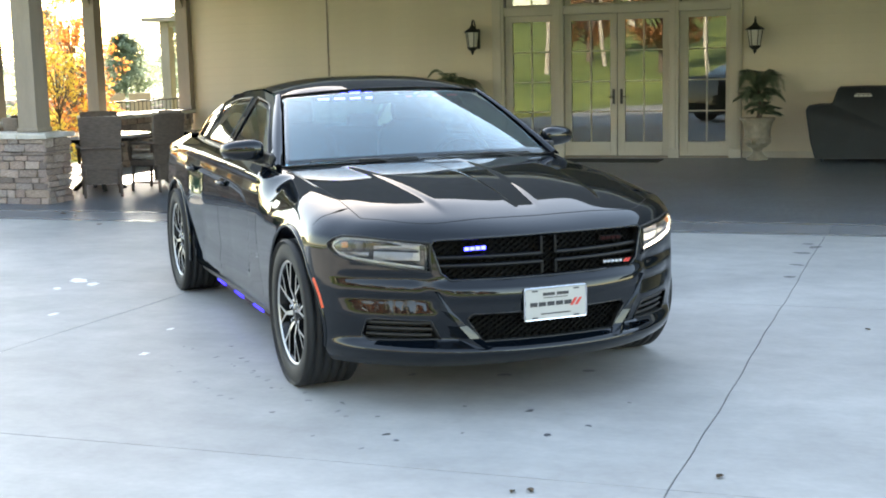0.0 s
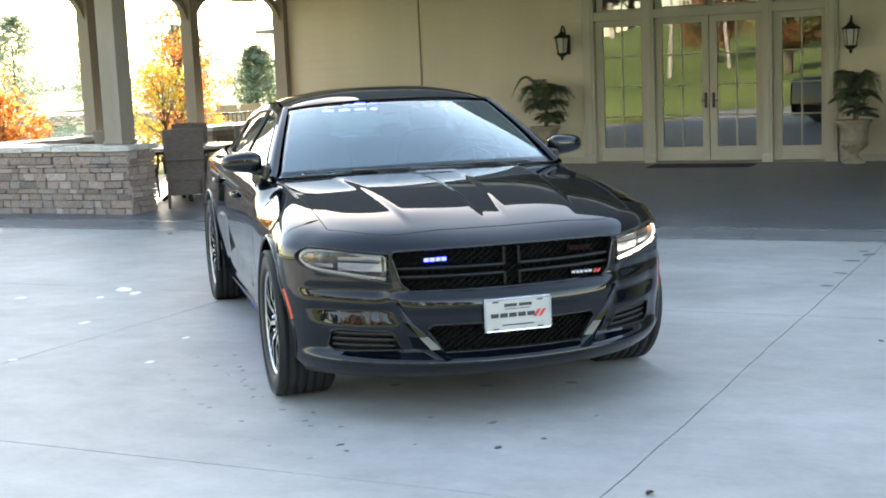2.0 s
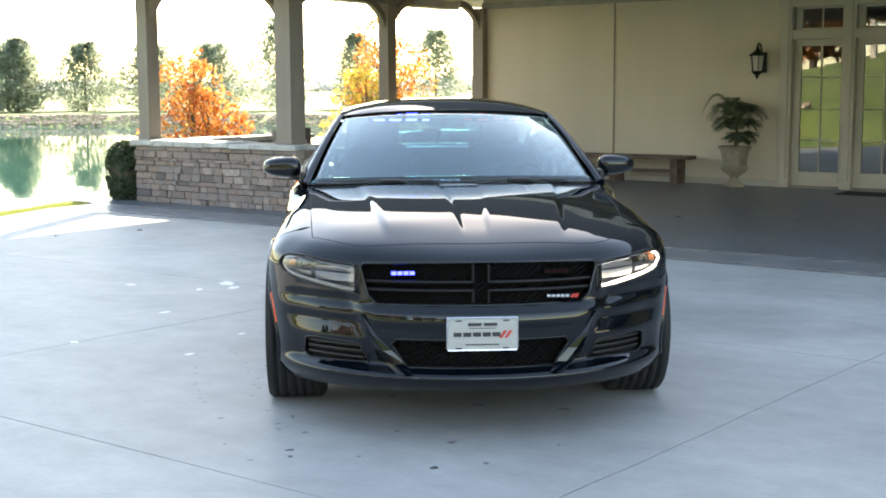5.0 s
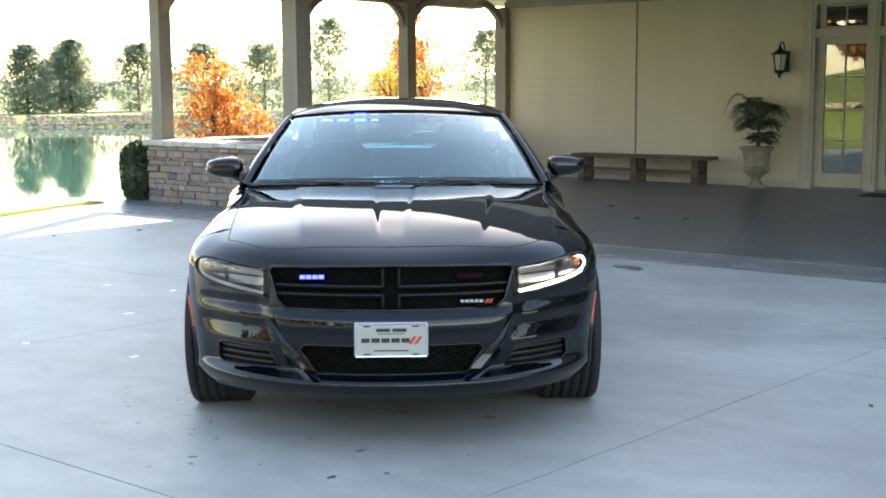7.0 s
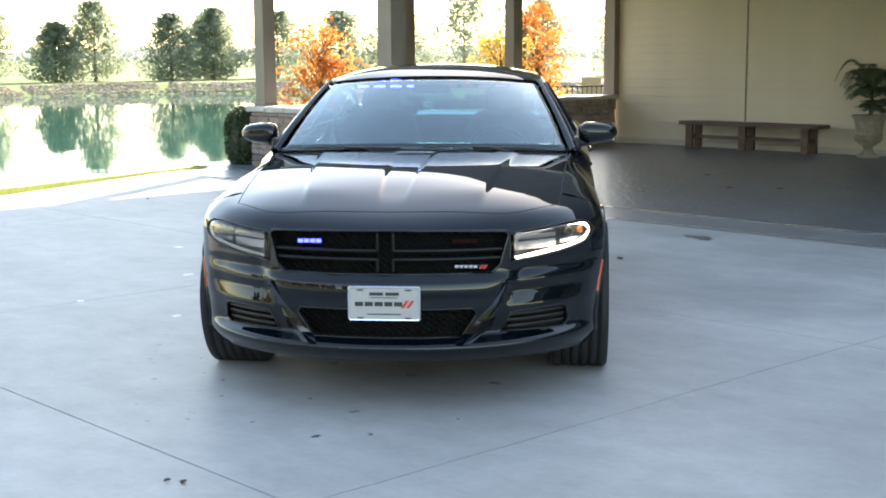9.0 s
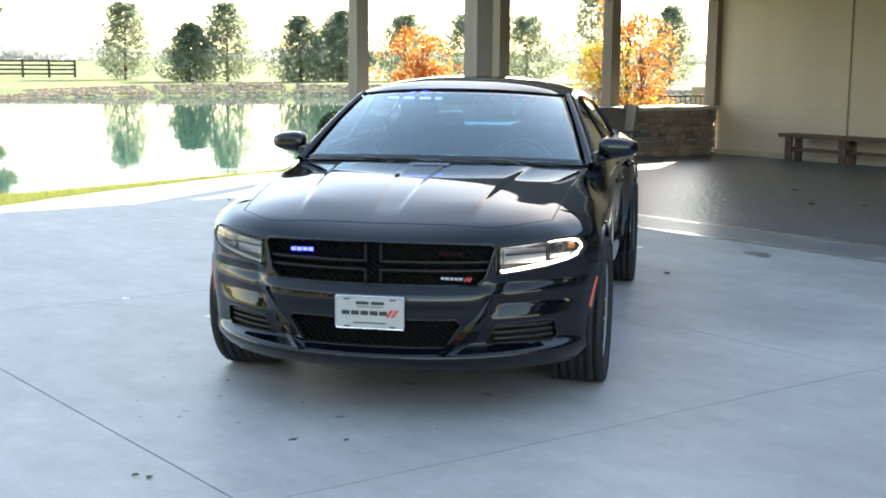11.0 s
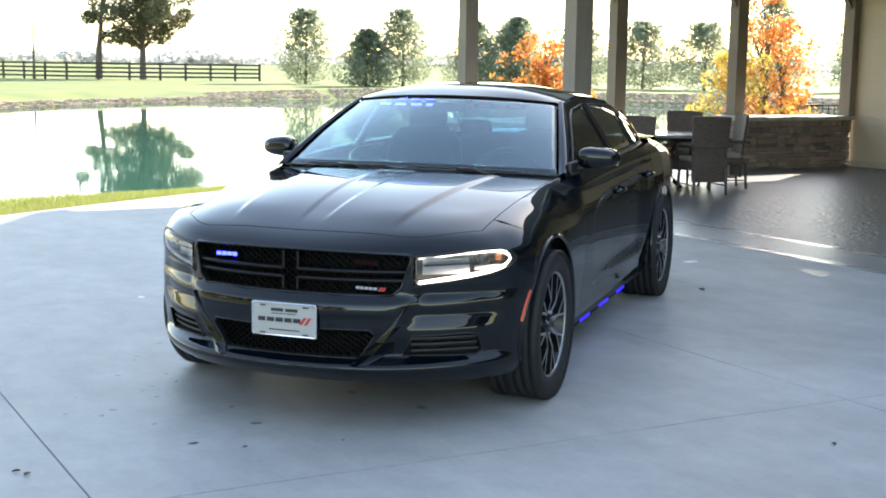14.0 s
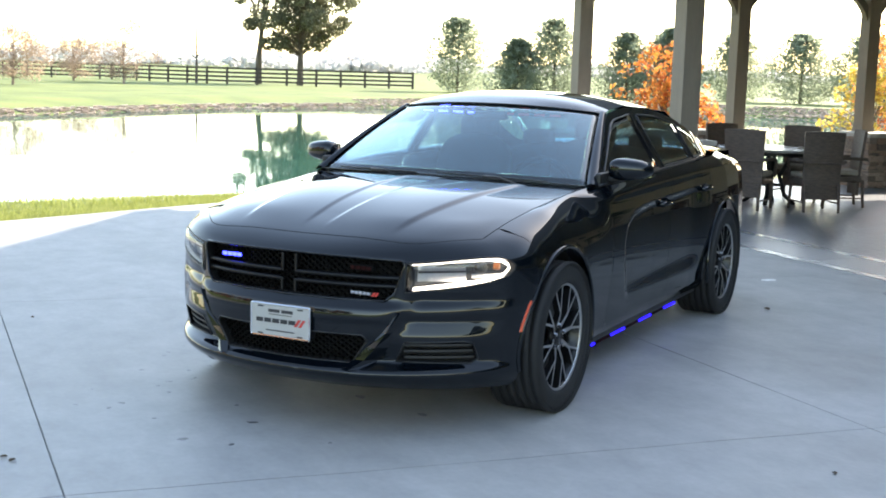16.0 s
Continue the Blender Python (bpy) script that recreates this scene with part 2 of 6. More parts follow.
def smoothed(table, reach):
    """A table read through a moving mean, so that curves have no kinks."""
    lo, hi = table[0][0], table[-1][0]
    grid = np.linspace(lo - reach, hi + reach, 241)
    xs, ys = zip(*table)
    v = np.interp(grid, xs, ys)
    v = np.where(grid < lo, ys[0] + (grid - lo) * (ys[1] - ys[0]) / (xs[1] - xs[0]), v)
    v = np.where(grid > hi, ys[-1] + (grid - hi) * (ys[-1] - ys[-2]) / (xs[-1] - xs[-2]), v)
    step = grid[1] - grid[0]
    k = max(1, int(reach / step))
    win = np.bartlett(2 * k + 3)[1:-1]
    pad = np.concatenate([v[0] + np.arange(-k, 0) * (v[1] - v[0]), v, v[-1] + np.arange(1, k + 1) * (v[-1] - v[-2])])
    return list(zip(grid.tolist(), np.convolve(pad, win / win.sum(), "valid").tolist()))


def leaves_mesh(name, centres, size, material, seed=1, squash=0.5):
    """Many small leaf quads at the given places, in one mesh."""
    rng = np.random.default_rng(seed)
    n = len(centres)
    a = rng.normal(size=(n, 3))
    a /= np.linalg.norm(a, axis=1)[:, None]
    b = np.cross(a, rng.normal(size=(n, 3)))
    b /= np.linalg.norm(b, axis=1)[:, None]
    s = size * rng.uniform(0.6, 1.3, (n, 1))
    c = np.asarray(centres)
    v = np.stack([c - a * s, c - b * s * squash, c + a * s, c + b * s * squash], 1).reshape(-1, 3)
    f = np.arange(4 * n).reshape(-1, 4)
    me = bpy.data.meshes.new(name)
    me.from_pydata(v.tolist(), [], f.tolist())
    me.materials.append(material)
    return me


# ---- ground, pond and pavement ----
YW = 20.21                      # face of the clubhouse wall
LAKE = [(-13.0, -6), (-14.2, 4), (-14.6, 8), (-15.5, 12), (-17.5, 17), (-19.5, 22), (-21, 30), (-19, 42), (-14, 52), (-16, 60), (-28, 61), (-40, 58), (-52, 56), (-60, 51), (-65, 45), (-67, 37), (-65, 29), (-60, 20), (-52, 12), (-45, 6), (-42, -2), (-34, -14), (-20, -16)]
WATER_Z = -0.6


def lake_distance(px, py):
    """Distance to the pond's shore: positive on land."""
    pts = np.array(LAKE, float)
    q = np.roll(pts, -1, 0)
    best = np.full(px.shape, 1e9)
    inside = np.zeros(px.shape, bool)
    for (ax, ay), (bx, by) in zip(pts, q):
        dx, dy = bx - ax, by - ay
        t = np.clip(((px - ax) * dx + (py - ay) * dy) / (dx * dx + dy * dy), 0, 1)
        best = np.minimum(best, np.hypot(px - ax - t * dx, py - ay - t * dy))
        cross = (ay > py) != (by > py)
        inside ^= cross & (px < (bx - ax) * (py - ay) / ((by - ay) if by != ay else 1e-9) + ax)
    return np.where(inside, -best, best)


def ground_height(px, py):
    d = lake_distance(px, py)
    land = WATER_Z + 0.10 + np.minimum(0.42, np.maximum(d, 0) * 0.11) + np.maximum(0, np.hypot(px, py) - 140) * 0.006
    land = land + np.minimum(14.0, np.maximum(0, -9 - py) * 0.16) * np.clip((px + 45) / 25, 0, 1)
    # low earth crest along the far shore, below the evergreens
    land = land + 0.30 * np.exp(-((d - 2.4) / 1.3) ** 2) * np.clip((py - 26) / 14, 0, 1) * (px < -25)
    bed = WATER_Z - np.minimum(1.2, -np.minimum(d, 0) * 0.35) + 0.05
    return np.where(d > 0.3, land, np.where(d < -0.3, bed, (d + 0.3) / 0.6 * 0.12 + WATER_Z - 0.05))


def make_ground():
    near = np.arange(-90, 40.1, 0.9)
    gx = np.concatenate([[-3000, -900, -400, -260, -190, -160, -140, -125, -112, -100], near, [50, 70, 110, 200, 500, 1200, 3000]])
    gy = np.concatenate([[-3000, -900, -300, -140, -90, -60, -40, -30], np.arange(-22, 75, 0.9), [80, 88, 96, 104, 112, 125, 150, 200, 400, 1000, 3000]])
    X, Y = np.meshgrid(gx, gy)
    Z = ground_height(X, Y)
    nx = len(gx)
    v = np.stack([X.ravel(), Y.ravel(), Z.ravel()], 1)
    i = np.arange(nx * (len(gy) - 1)).reshape(len(gy) - 1, nx)[:, :-1].ravel()
    me = bpy.data.meshes.new("ground")
    me.from_pydata(v.tolist(), [], np.stack([i, i + 1, i + nx + 1, i + nx], 1).tolist())
    me.materials.append(M_LAWN)
    for p in me.polygons:
        p.use_smooth = True
    tagged(new("ground", me), "sunlit green lawn sloping gently to a pond", "lawn", kind="structure")
    bm = bmesh.new()
    bm.faces.new([bm.verts.new((x, y, WATER_Z)) for x, y in [(-95, -40), (-10, -40), (-10, 75), (-95, 75)]])
    tagged(part("water", bm, M_WATER), "calm teal pond water reflecting trees and bright sky", "pond", kind="structure")


make_ground()

LAWN_EDGE = [(-7, 8.0), (-6.2, 2.0), (-5.2, -3.0), (-3.5, -6.3), (-1.5, -7.9), (0.8, -8.3), (2.8, -8.1), (4.7, -7.9), (6.6, -9.0), (8.4, -10.0), (10.2, -10.75), (11.4, -11.25), (12.7, -11.65), (14.0, -12.0), (22, -12.0)]


def edge_x(y):
    return interp(LAWN_EDGE, y)


M_COURSE = mat("border_course", (0.19, 0.20, 0.215), 0.36, var=0.15, scale=2, fine=30, bump=0.2)


def make_pavement():
    pave = thing("pavement", "pale grey broom-finished concrete drive in jointed slabs", "pavement", kind="structure")
    bed = bmesh.new()
    out = [(edge_x(y) + 0.03, y) for y in np.arange(-4.6, 11.41, 0.4)] + [(30, 11.4), (30, -4.6)]
    prism(out, -0.35, -0.0055, bed)
    part("joint_bed", bed, M_JOINT, pave, "dark joint filler between slabs")
    xs = [-12.0, -7.45, -3.40, 0.66, 4.75, 8.85, 13, 18, 24, 30]
    ys = [-4.6, -3.2, 0.75, 4.45, 8.10, 11.38]
    g = 0.0034

    def skew(x, y):
        return x + 0.045 * (y - 4.45) + 0.004 * math.sin(2.3 * y + x) + 0.003 * math.sin(9.1 * y + 2 * x)

    for j in range(len(ys) - 1):
        for i in range(len(xs) - 1):
            y0, y1 = ys[j] + g, ys[j + 1] - g
            xl, xr = xs[i], xs[i + 1]
            left = [(max(skew(xl, y) + g, edge_x(y) + 0.05), y) for y in np.linspace(y1, y0, 31)]
            right = [(max(skew(xr, y) - g, edge_x(y) + 0.06), y) for y in np.linspace(y0, y1, 31)]
            if max(r[0] - l[0] for l, r in zip(left[::-1], right)) < 0.3:
                continue
            keep = [k for k in range(31) if right[k][0] - left[::-1][k][0] > 0.05]
            if len(keep) < 3:
                continue
            lf = [left[::-1][k] for k in keep][::-1]
            rt = [right[k] for k in keep]
            bm = prism(lf + rt, -0.3, 0.0)
            top = [e for e in bm.edges if all(v.co.z > -0.01 for v in e.verts)]
            bmesh.ops.bevel(bm, geom=top, offset=0.002, segments=1, affect="EDGES")
            part("slab", bm, M_CONC, pave)
    # border of two rows of laid strips, then the stamped terrace
    band = thing("border", "slate-grey concrete border course with smooth glossy edges along the terrace", "paving border", kind="structure")
    for y0, y1, tone in ((11.386, 11.52, M_BAND), (11.526, 12.10, M_COURSE), (12.106, 12.24, M_BAND)):
        x = edge_x(y0) + 0.1
        while x < 30:
            x1 = x + 1.22
            part("strip", box(x, y0, -0.3, x1 - 0.006, y1, 0.003, 0.004), tone, band)
            x = x1
    bm = prism([(-11.9, 12.246), (30, 12.246), (30, 20.6), (-11.9, 20.6)], -0.3, 0.0)
    tagged(part("floor", bm, M_STAMP), "blue-grey stamped concrete terrace floor with a dull sheen", "terrace floor", kind="structure")


make_pavement()


# ---- clubhouse wall, roof, posts ----
OPEN_L, OPEN_R, OPEN_T = -4.52, -0.66, 2.86       # french door unit in the wall


def make_building():
    wall = thing("wall_north", "beige painted clapboard wall of the clubhouse", "wall", kind="structure")
    core = bmesh.new()
    for x0, x1, z0, z1 in ((-10.3, OPEN_L, -0.3, 3.4), (OPEN_R, 30, -0.3, 3.4), (OPEN_L, OPEN_R, OPEN_T, 3.4)):
        box(x0, YW + 0.02, z0, x1, YW + 0.25, z1, bm=core)
    part("sheathing", core, M_SIDING, wall)
    part("baseboard", box(-10.3, YW - 0.005, 0, OPEN_L - 0.1, YW + 0.03, 0.1, 0.004), M_TRIM, wall)
    part("baseboard", box(OPEN_R + 0.1, YW - 0.005, 0, 30, YW + 0.03, 0.1, 0.004), M_TRIM, wall)
    part("seam_strip", box(-7.567, YW - 0.008, 0.1, -7.54, YW + 0.03, 3.0, 0.003), M_POST, wall)
    part("frieze_board", box(-10.3, YW - 0.03, 3.0, 30, YW + 0.02, 3.12, 0.006), M_BEAM, wall)
    # closed box behind the panes; its dark colour stands for an unlit room
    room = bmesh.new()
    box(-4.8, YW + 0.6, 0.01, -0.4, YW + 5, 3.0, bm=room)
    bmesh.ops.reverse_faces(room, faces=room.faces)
    tagged(part("room_shade_box", room, M_ROOM_SHADE), "closed dark box standing for the dim room behind the french doors", "interior", kind="structure")
    # closed body of the clubhouse behind the wall
    rest = bmesh.new()
    box(-10.3, YW + 5.2, -0.3, 30, YW + 24, 3.4, bm=rest)
    box(-10.3, YW + 0.26, -0.3, -10.1, YW + 5.2, 3.4, bm=rest)
    tagged(part("wall_west", rest, M_SIDING), "beige clapboard outer walls of the clubhouse", "wall", kind="structure")
    bm = box(-11.5, 12.35, 3.16, 30, YW + 24, 3.26)
    tagged(part("ceiling", bm, M_CEIL), "flat board ceiling of the covered terrace", "ceiling", kind="structure")
    # roof over terrace and clubhouse; its steep unseen ridge is set to shade the drive
    y0, y1, yr, ze, zr, xw, xe = 11.95, 47.2, 29.57, 3.25, 18.57, -11.9, 32
    bm = bmesh.new()
    rows = [[(xw, y0, ze), (xe, y0, ze)], [(xw, yr, zr), (xe, yr, zr)], [(xw, y1, ze), (xe, y1, ze)]]
    vs = grid_mesh(bm, rows)
    bm.faces.new((vs[0][0], vs[1][0], vs[2][0]))
    bm.faces.new((vs[0][1], vs[1][1], vs[2][1]))
    tagged(part("roof", bm, M_ROOF), "steep dark shingle roof over the terrace, unseen ridge raised for its shadow", "roof", kind="structure")
    bm = box(-11.9, 11.93, 3.02, 30, 11.99, 3.27)
    tagged(part("fascia", bm, M_BEAM), "grey painted fascia board along the eave", "trim", kind="structure")


make_building()


def bracket(sx, sy):
    """A curved knee brace that leaves a post towards (sx, sy)."""
    bm = bmesh.new()
    rows = []
    for k in range(9):
        a = math.pi / 2 * k / 8
        lo = (0.08 + 0.62 * (1 - math.cos(a)), 2.42 + 0.60 * math.sin(a))
        hi = (0.08 + 0.62 * (1 - math.cos(a)) - 0.10 * math.cos(a), 2.42 + 0.60 * math.sin(a) + 0.11 * math.sin(a))
        ring = []
        for (u, z), w in ((lo, -0.05), (lo, 0.05), (hi, 0.05), (hi, -0.05)):
            ring.append((u * sx - w * sy, u * sy + w * sx, z))
        rows.append(ring)
    vs = grid_mesh(bm, rows, True)
    bm.faces.new(vs[0])
    bm.faces.new(vs[-1])
    return bm


def make_post(x, y, w, z0, ways, label):
    p = thing("porch_post", label, "post", "porch posts", at=pose(x, y, 0))
    part("shaft", box(-w / 2, -w / 2, z0, w / 2, w / 2, 3.02, 0.008), M_POST, p)
    part("base_block", box(-w / 2 - 0.015, -w / 2 - 0.015, z0, w / 2 + 0.015, w / 2 + 0.015, z0 + 0.05, 0.008), M_POST, p)
    for sx, sy in ways:
        part("knee_brace", bracket(sx, sy), M_POST, p)
    return p


CAP = 0.86
PX = -10.93
make_post(PX - 0.2, 13.05, 0.22, CAP, [(1, 0), (0, 1)], "grey timber post at the end of the stone wall")
make_post(-8.33, 13.02, 0.27, CAP, [(-1, 0)], "thick grey timber post on a stone pier")
make_post(PX - 0.05, 15.7, 0.22, CAP, [(0, -1), (0, 1)], "grey timber post with curved knee braces")
make_post(PX + 0.15, 18.03, 0.22, CAP, [(0, -1), (0, 1)], "grey timber post on a stone pier with braces")
make_post(-10.32, YW - 0.02, 0.24, CAP, [(0, -1)], "grey timber corner post against the clapboard wall")
for nm, a in (("beam", (-11.3, 12.9, 3.02, 30, 13.16, 3.16)), ("beam", (PX - 0.2, 13.16, 3.02, PX + 0.12, YW, 3.16))):
    tagged(part(nm, box(*a, 0.01), M_BEAM), "grey painted timber beam over the posts", "beam", kind="structure")


def stone_wall(name, label, x0, y0, x1, y1, faces, seed, height=0.79):
    """A low wall of ledge stone with a cap; faces: sides ('s','n','e','w') that get separate stones."""
    w = thing(name, label, "stone wall")
    part("core", box(x0 + 0.03, y0 + 0.03, -0.02, x1 - 0.03, y1 - 0.03, height), M_MORTAR, w, "dark recessed mortar")
    rng = random.Random(seed)
    shapes = []
    for k in range(14):
        bm = bmesh.new()
        r = bmesh.ops.create_cube(bm, size=1.0)
        bmesh.ops.bevel(bm, geom=bm.edges[:], offset=0.08, segments=1, affect="EDGES")
        for v in bm.verts:
            v.co += Vector((rng.uniform(-0.04, 0.04), rng.uniform(-0.14, 0.14), rng.uniform(-0.07, 0.07)))
        shapes.append(to_mesh(bm, "stone", M_STONE))
    for f in faces:
        along_x = f in "sn"
        a0, a1 = (x0, x1) if along_x else (y0, y1)
        z = 0.0
        while z < height - 0.02:
            h = rng.choice((0.04, 0.055, 0.065, 0.08, 0.10))
            h = min(h, height - z)
            if height - z - h < 0.035:
                h = height - z
            a = a0
            while a < a1 - 0.01:
                ln = min(rng.choice((rng.uniform(0.09, 0.20), rng.uniform(0.16, 0.34))), a1 - a)
                if a1 - a - ln < 0.1:
                    ln = a1 - a
                d = 0.06 + rng.uniform(-0.022, 0.034)
                off = {"s": y0, "n": y1, "w": x0, "e": x1}[f] + {"s": 1, "n": -1, "w": 1, "e": -1}[f] * 0.025
                c = (a + ln / 2, off, z + h / 2) if along_x else (off, a + ln / 2, z + h / 2)
                m = Matrix.Translation(c) @ Matrix.Rotation(0 if along_x else math.pi / 2, 4, "Z") @ Matrix.Diagonal((ln - 0.008, d, h - 0.007, 1))
                piece("stone", rng.choice(shapes), w, m)
                a += ln
            z += h
    # cap of flat stones
    along_x = x1 - x0 > y1 - y0
    a, a1 = (x0 - 0.05, x1 + 0.05) if along_x else (y0 - 0.05, y1 + 0.05)
    while a < a1 - 0.01:
        ln = min(rng.uniform(0.38, 0.6), a1 - a)
        if a1 - a - ln < 0.2:
            ln = a1 - a
        t = height + 0.07 + rng.uniform(-0.008, 0.01)
        bm = box(a + 0.004, y0 - 0.05, height, a + ln - 0.004, y1 + 0.05, t, 0.014) if along_x else box(x0 - 0.05, a + 0.004, height, x1 + 0.05, a + ln - 0.004, t, 0.014)
        for v in bm.verts:
            v.co += Vector((0, 0, rng.uniform(-0.006, 0.006))) if v.co.z > height + 0.02 else Vector((rng.uniform(-0.008, 0.008), rng.uniform(-0.012, 0.012), 0))
        part("cap_stone", bm, M_CAP, w)
        a += ln
    return w


def leaf_cloud(rng, clumps, per):
    pts = []
    for x, y, z, rx, ry, rz in clumps:
        d = rng.normal(size=(per, 3))
        d /= np.linalg.norm(d, axis=1)[:, None]
        r = rng.uniform(0.35, 1.05, (per, 1)) ** 0.6
        pts.append(np.array((x, y, z)) + d * r * np.array((rx, ry, rz)))
    return np.concatenate(pts)


def make_tree(kind, x, y, h, w, seed, label, category="tree", leaf=None, size=0.14, n=5000, trunk=0.12, z=None, clear=0.12, bark=None, group="pond trees", clusters=30):
    rng = np.random.default_rng(seed)
    z0 = float(ground_height(np.array([x]), np.array([y]))[0]) - 0.05 if z is None else z
    t = thing("tree", label, category, group, at=pose(x, y, z0))
    bm = bmesh.new()
    bend = rng.uniform(-0.04, 0.04, 2) * h
    top = 0.9 * h if leaf else h
    tube([(bend[0] * s * s, bend[1] * s * s, top * s) for s in np.linspace(0, 1, 7)], trunk, trunk * 0.15, 8, bm)
    clumps = []
    if kind == "cone":
        lift = rng.uniform(0.10, 0.35)
        for i in range(30):
            s = clear + (0.97 - clear) * (i / 29) ** 0.9
            u = (s - clear) / (1 - clear)
            rad = w * 0.5 * min(1.0, 0.66 + 1.5 * u) * (1 - u) ** 0.64 * 1.15 + 0.04 * w
            a = rng.uniform(0, 6.28)
            for q in range(5):
                aa = a + q * 1.257 + rng.uniform(-0.5, 0.5)
                ln = rad * rng.uniform(0.55, 1.22)
                c, d = math.cos(aa), math.sin(aa)
                tip = (ln * c, ln * d, h * s + ln * lift)
                for f in (0.45, 0.75, 1.0):
                    b = rad * (0.30 - 0.12 * f) + 0.05
                    clumps.append((tip[0] * f, tip[1] * f, h * s + ln * lift * f * f, b, b, b * 0.45 + h * 0.008))
                if q < 2:
                    tube([(0, 0, h * s * 0.97), (tip[0] * 0.5, tip[1] * 0.5, h * s + ln * lift * 0.25), tip], trunk * 0.16, 0.008, 4, bm)
        clumps.append((0, 0, h * 0.98, 0.10 * w, 0.10 * w, 0.04 * h))
    else:
        for i in range(clusters):
            a, s = rng.uniform(0, 6.28), rng.uniform(clear, 0.97)
            belly = math.sin(math.pi * min(1, max(0.08, (s - clear) / (1 - clear)) ** 0.8)) ** 0.6
            rad = w / 2 * belly * rng.uniform(0.25, 1.0)
            p = (rad * math.cos(a), rad * math.sin(a), h * s)
            q = w * rng.uniform(0.10, 0.17) * (30 / clusters) ** 0.45
            clumps.append((*p, q, q, q * 0.9))
            s0 = max(clear * 0.7, s * rng.uniform(0.45, 0.65))
            mid = (p[0] * 0.45 + rng.uniform(-0.1, 0.1), p[1] * 0.45, h * (s0 + (s - s0) * 0.6))
            tube([(0, 0, h * s0), mid, p], trunk * (0.35 if clusters < 60 else 0.22), 0.004, 5, bm)
    part("trunk", bm, bark or M_BARK, t)
    if leaf:
        pts = leaf_cloud(rng, clumps, max(6, n // len(clumps)))
        ob = new("crown", leaves_mesh("crown", pts, size, leaf, seed))
        ob.parent = t
    return t


# ---- the car ----
CAR = pose(-1.627, 7.349, 0, 0, 0, 220.54)
M_PAINT = mat("black_car_paint", (0.0017, 0.0034, 0.0058), 0.5, var=0.02, scale=3, bump=0, coat=1.0, spec=0.0)
M_PAINT.node_tree.nodes["Principled BSDF"].inputs["Coat IOR"].default_value = 1.5
M_BARS = mat("gloss_black_plastic", (0.004, 0.004, 0.0045), 0.3, var=0.1, scale=12, bump=0, spec=0.3)
M_MESH = mat("grille_plastic", (0.003, 0.003, 0.003), 0.6, spec=0.1, var=0.1, scale=12, bump=0)
M_TRIMBLACK = mat("satin_black_plastic", (0.012, 0.012, 0.013), 0.42, var=0.15, scale=12, fine=200, bump=0.08)
M_VOID = mat("dark_cavity", (0.004, 0.004, 0.004), 0.8, bump=0)
M_TYRE = mat("tyre_rubber", (0.013, 0.013, 0.0135), 0.72, var=0.2, scale=14, fine=160, bump=0.25)
M_RIM_DARK = mat("gloss_black_wheel", (0.012, 0.012, 0.013), 0.25, metal=0.3, bump=0)
M_RIM_CUT = mat("machined_aluminium", (0.47, 0.47, 0.48), 0.38, metal=0.9, var=0.06, scale=20, fine=200, bump=0.05)
M_CHROME = mat("chrome", (0.75, 0.75, 0.76), 0.08, metal=1.0, var=0.02, bump=0)
M_REFLECTOR = mat("lamp_reflector", (0.55, 0.55, 0.55), 0.30, metal=1.0, var=0.05, scale=30, bump=0)
M_LAMPDARK = mat("lamp_bowl", (0.035, 0.035, 0.037), 0.3, metal=0.0, var=0.1, bump=0)
M_CAR_GLASS = glass("tinted_car_glass", (0.36, 0.58, 0.64), 1.52, 0.7)
M_CAR_GLASS.node_tree.nodes["Principled BSDF"].inputs["Coat Tint"].default_value = (0.86, 0.98, 1.0, 1)
M_SIDE_GLASS = glass("dark_tinted_glass", (0.45, 0.48, 0.49), 1.52, 0.3)
M_LENS = glass("clear_lamp_lens", (0.95, 0.95, 0.95), 1.45)
M_SEAT = mat("black_seat_cloth", (0.018, 0.018, 0.019), 0.9, var=0.2, scale=20, fine=250, bump=0.3)
M_DRL = lamp_mat("white_led", (1.0, 0.97, 0.9), 1.3)
M_LED_OFF = mat("unlit_led_strip", (0.55, 0.52, 0.45), 0.3, bump=0)
M_BLUE = lamp_mat("blue_led", (0.012, 0.025, 1.0), 4.0)
M_BLUE_BAR = lamp_mat("blue_bar_led", (0.03, 0.04, 1.0), 7.0)
M_BLUE_DIM = lamp_mat("blue_strip_led", (0.004, 0.002, 1.0), 0.9)
M_RED_OFF = lamp_mat("red_led", (0.6, 0.015, 0.015), 0.05)
M_RED_DARK = mat("unlit_red_led", (0.02, 0.003, 0.003), 0.6, spec=0.1, bump=0)
M_MARKER = mat("orange_red_reflector", (0.75, 0.10, 0.04), 0.2, var=0.05, scale=60, bump=0.05)
M_AMBER = mat("amber_lens", (0.75, 0.25, 0.10), 0.2, bump=0)
M_PLATE = mat("white_plate", (0.43, 0.42, 0.40), 0.35, var=0.03, scale=10, bump=0.03)
M_INK = mat("black_ink", (0.03, 0.03, 0.035), 0.5, bump=0)
M_RED_INK = mat("red_ink", (0.65, 0.05, 0.04), 0.45, bump=0)
M_MIRROR = mat("mirror_glass", (0.8, 0.8, 0.82), 0.02, metal=1.0, var=0.0, bump=0)

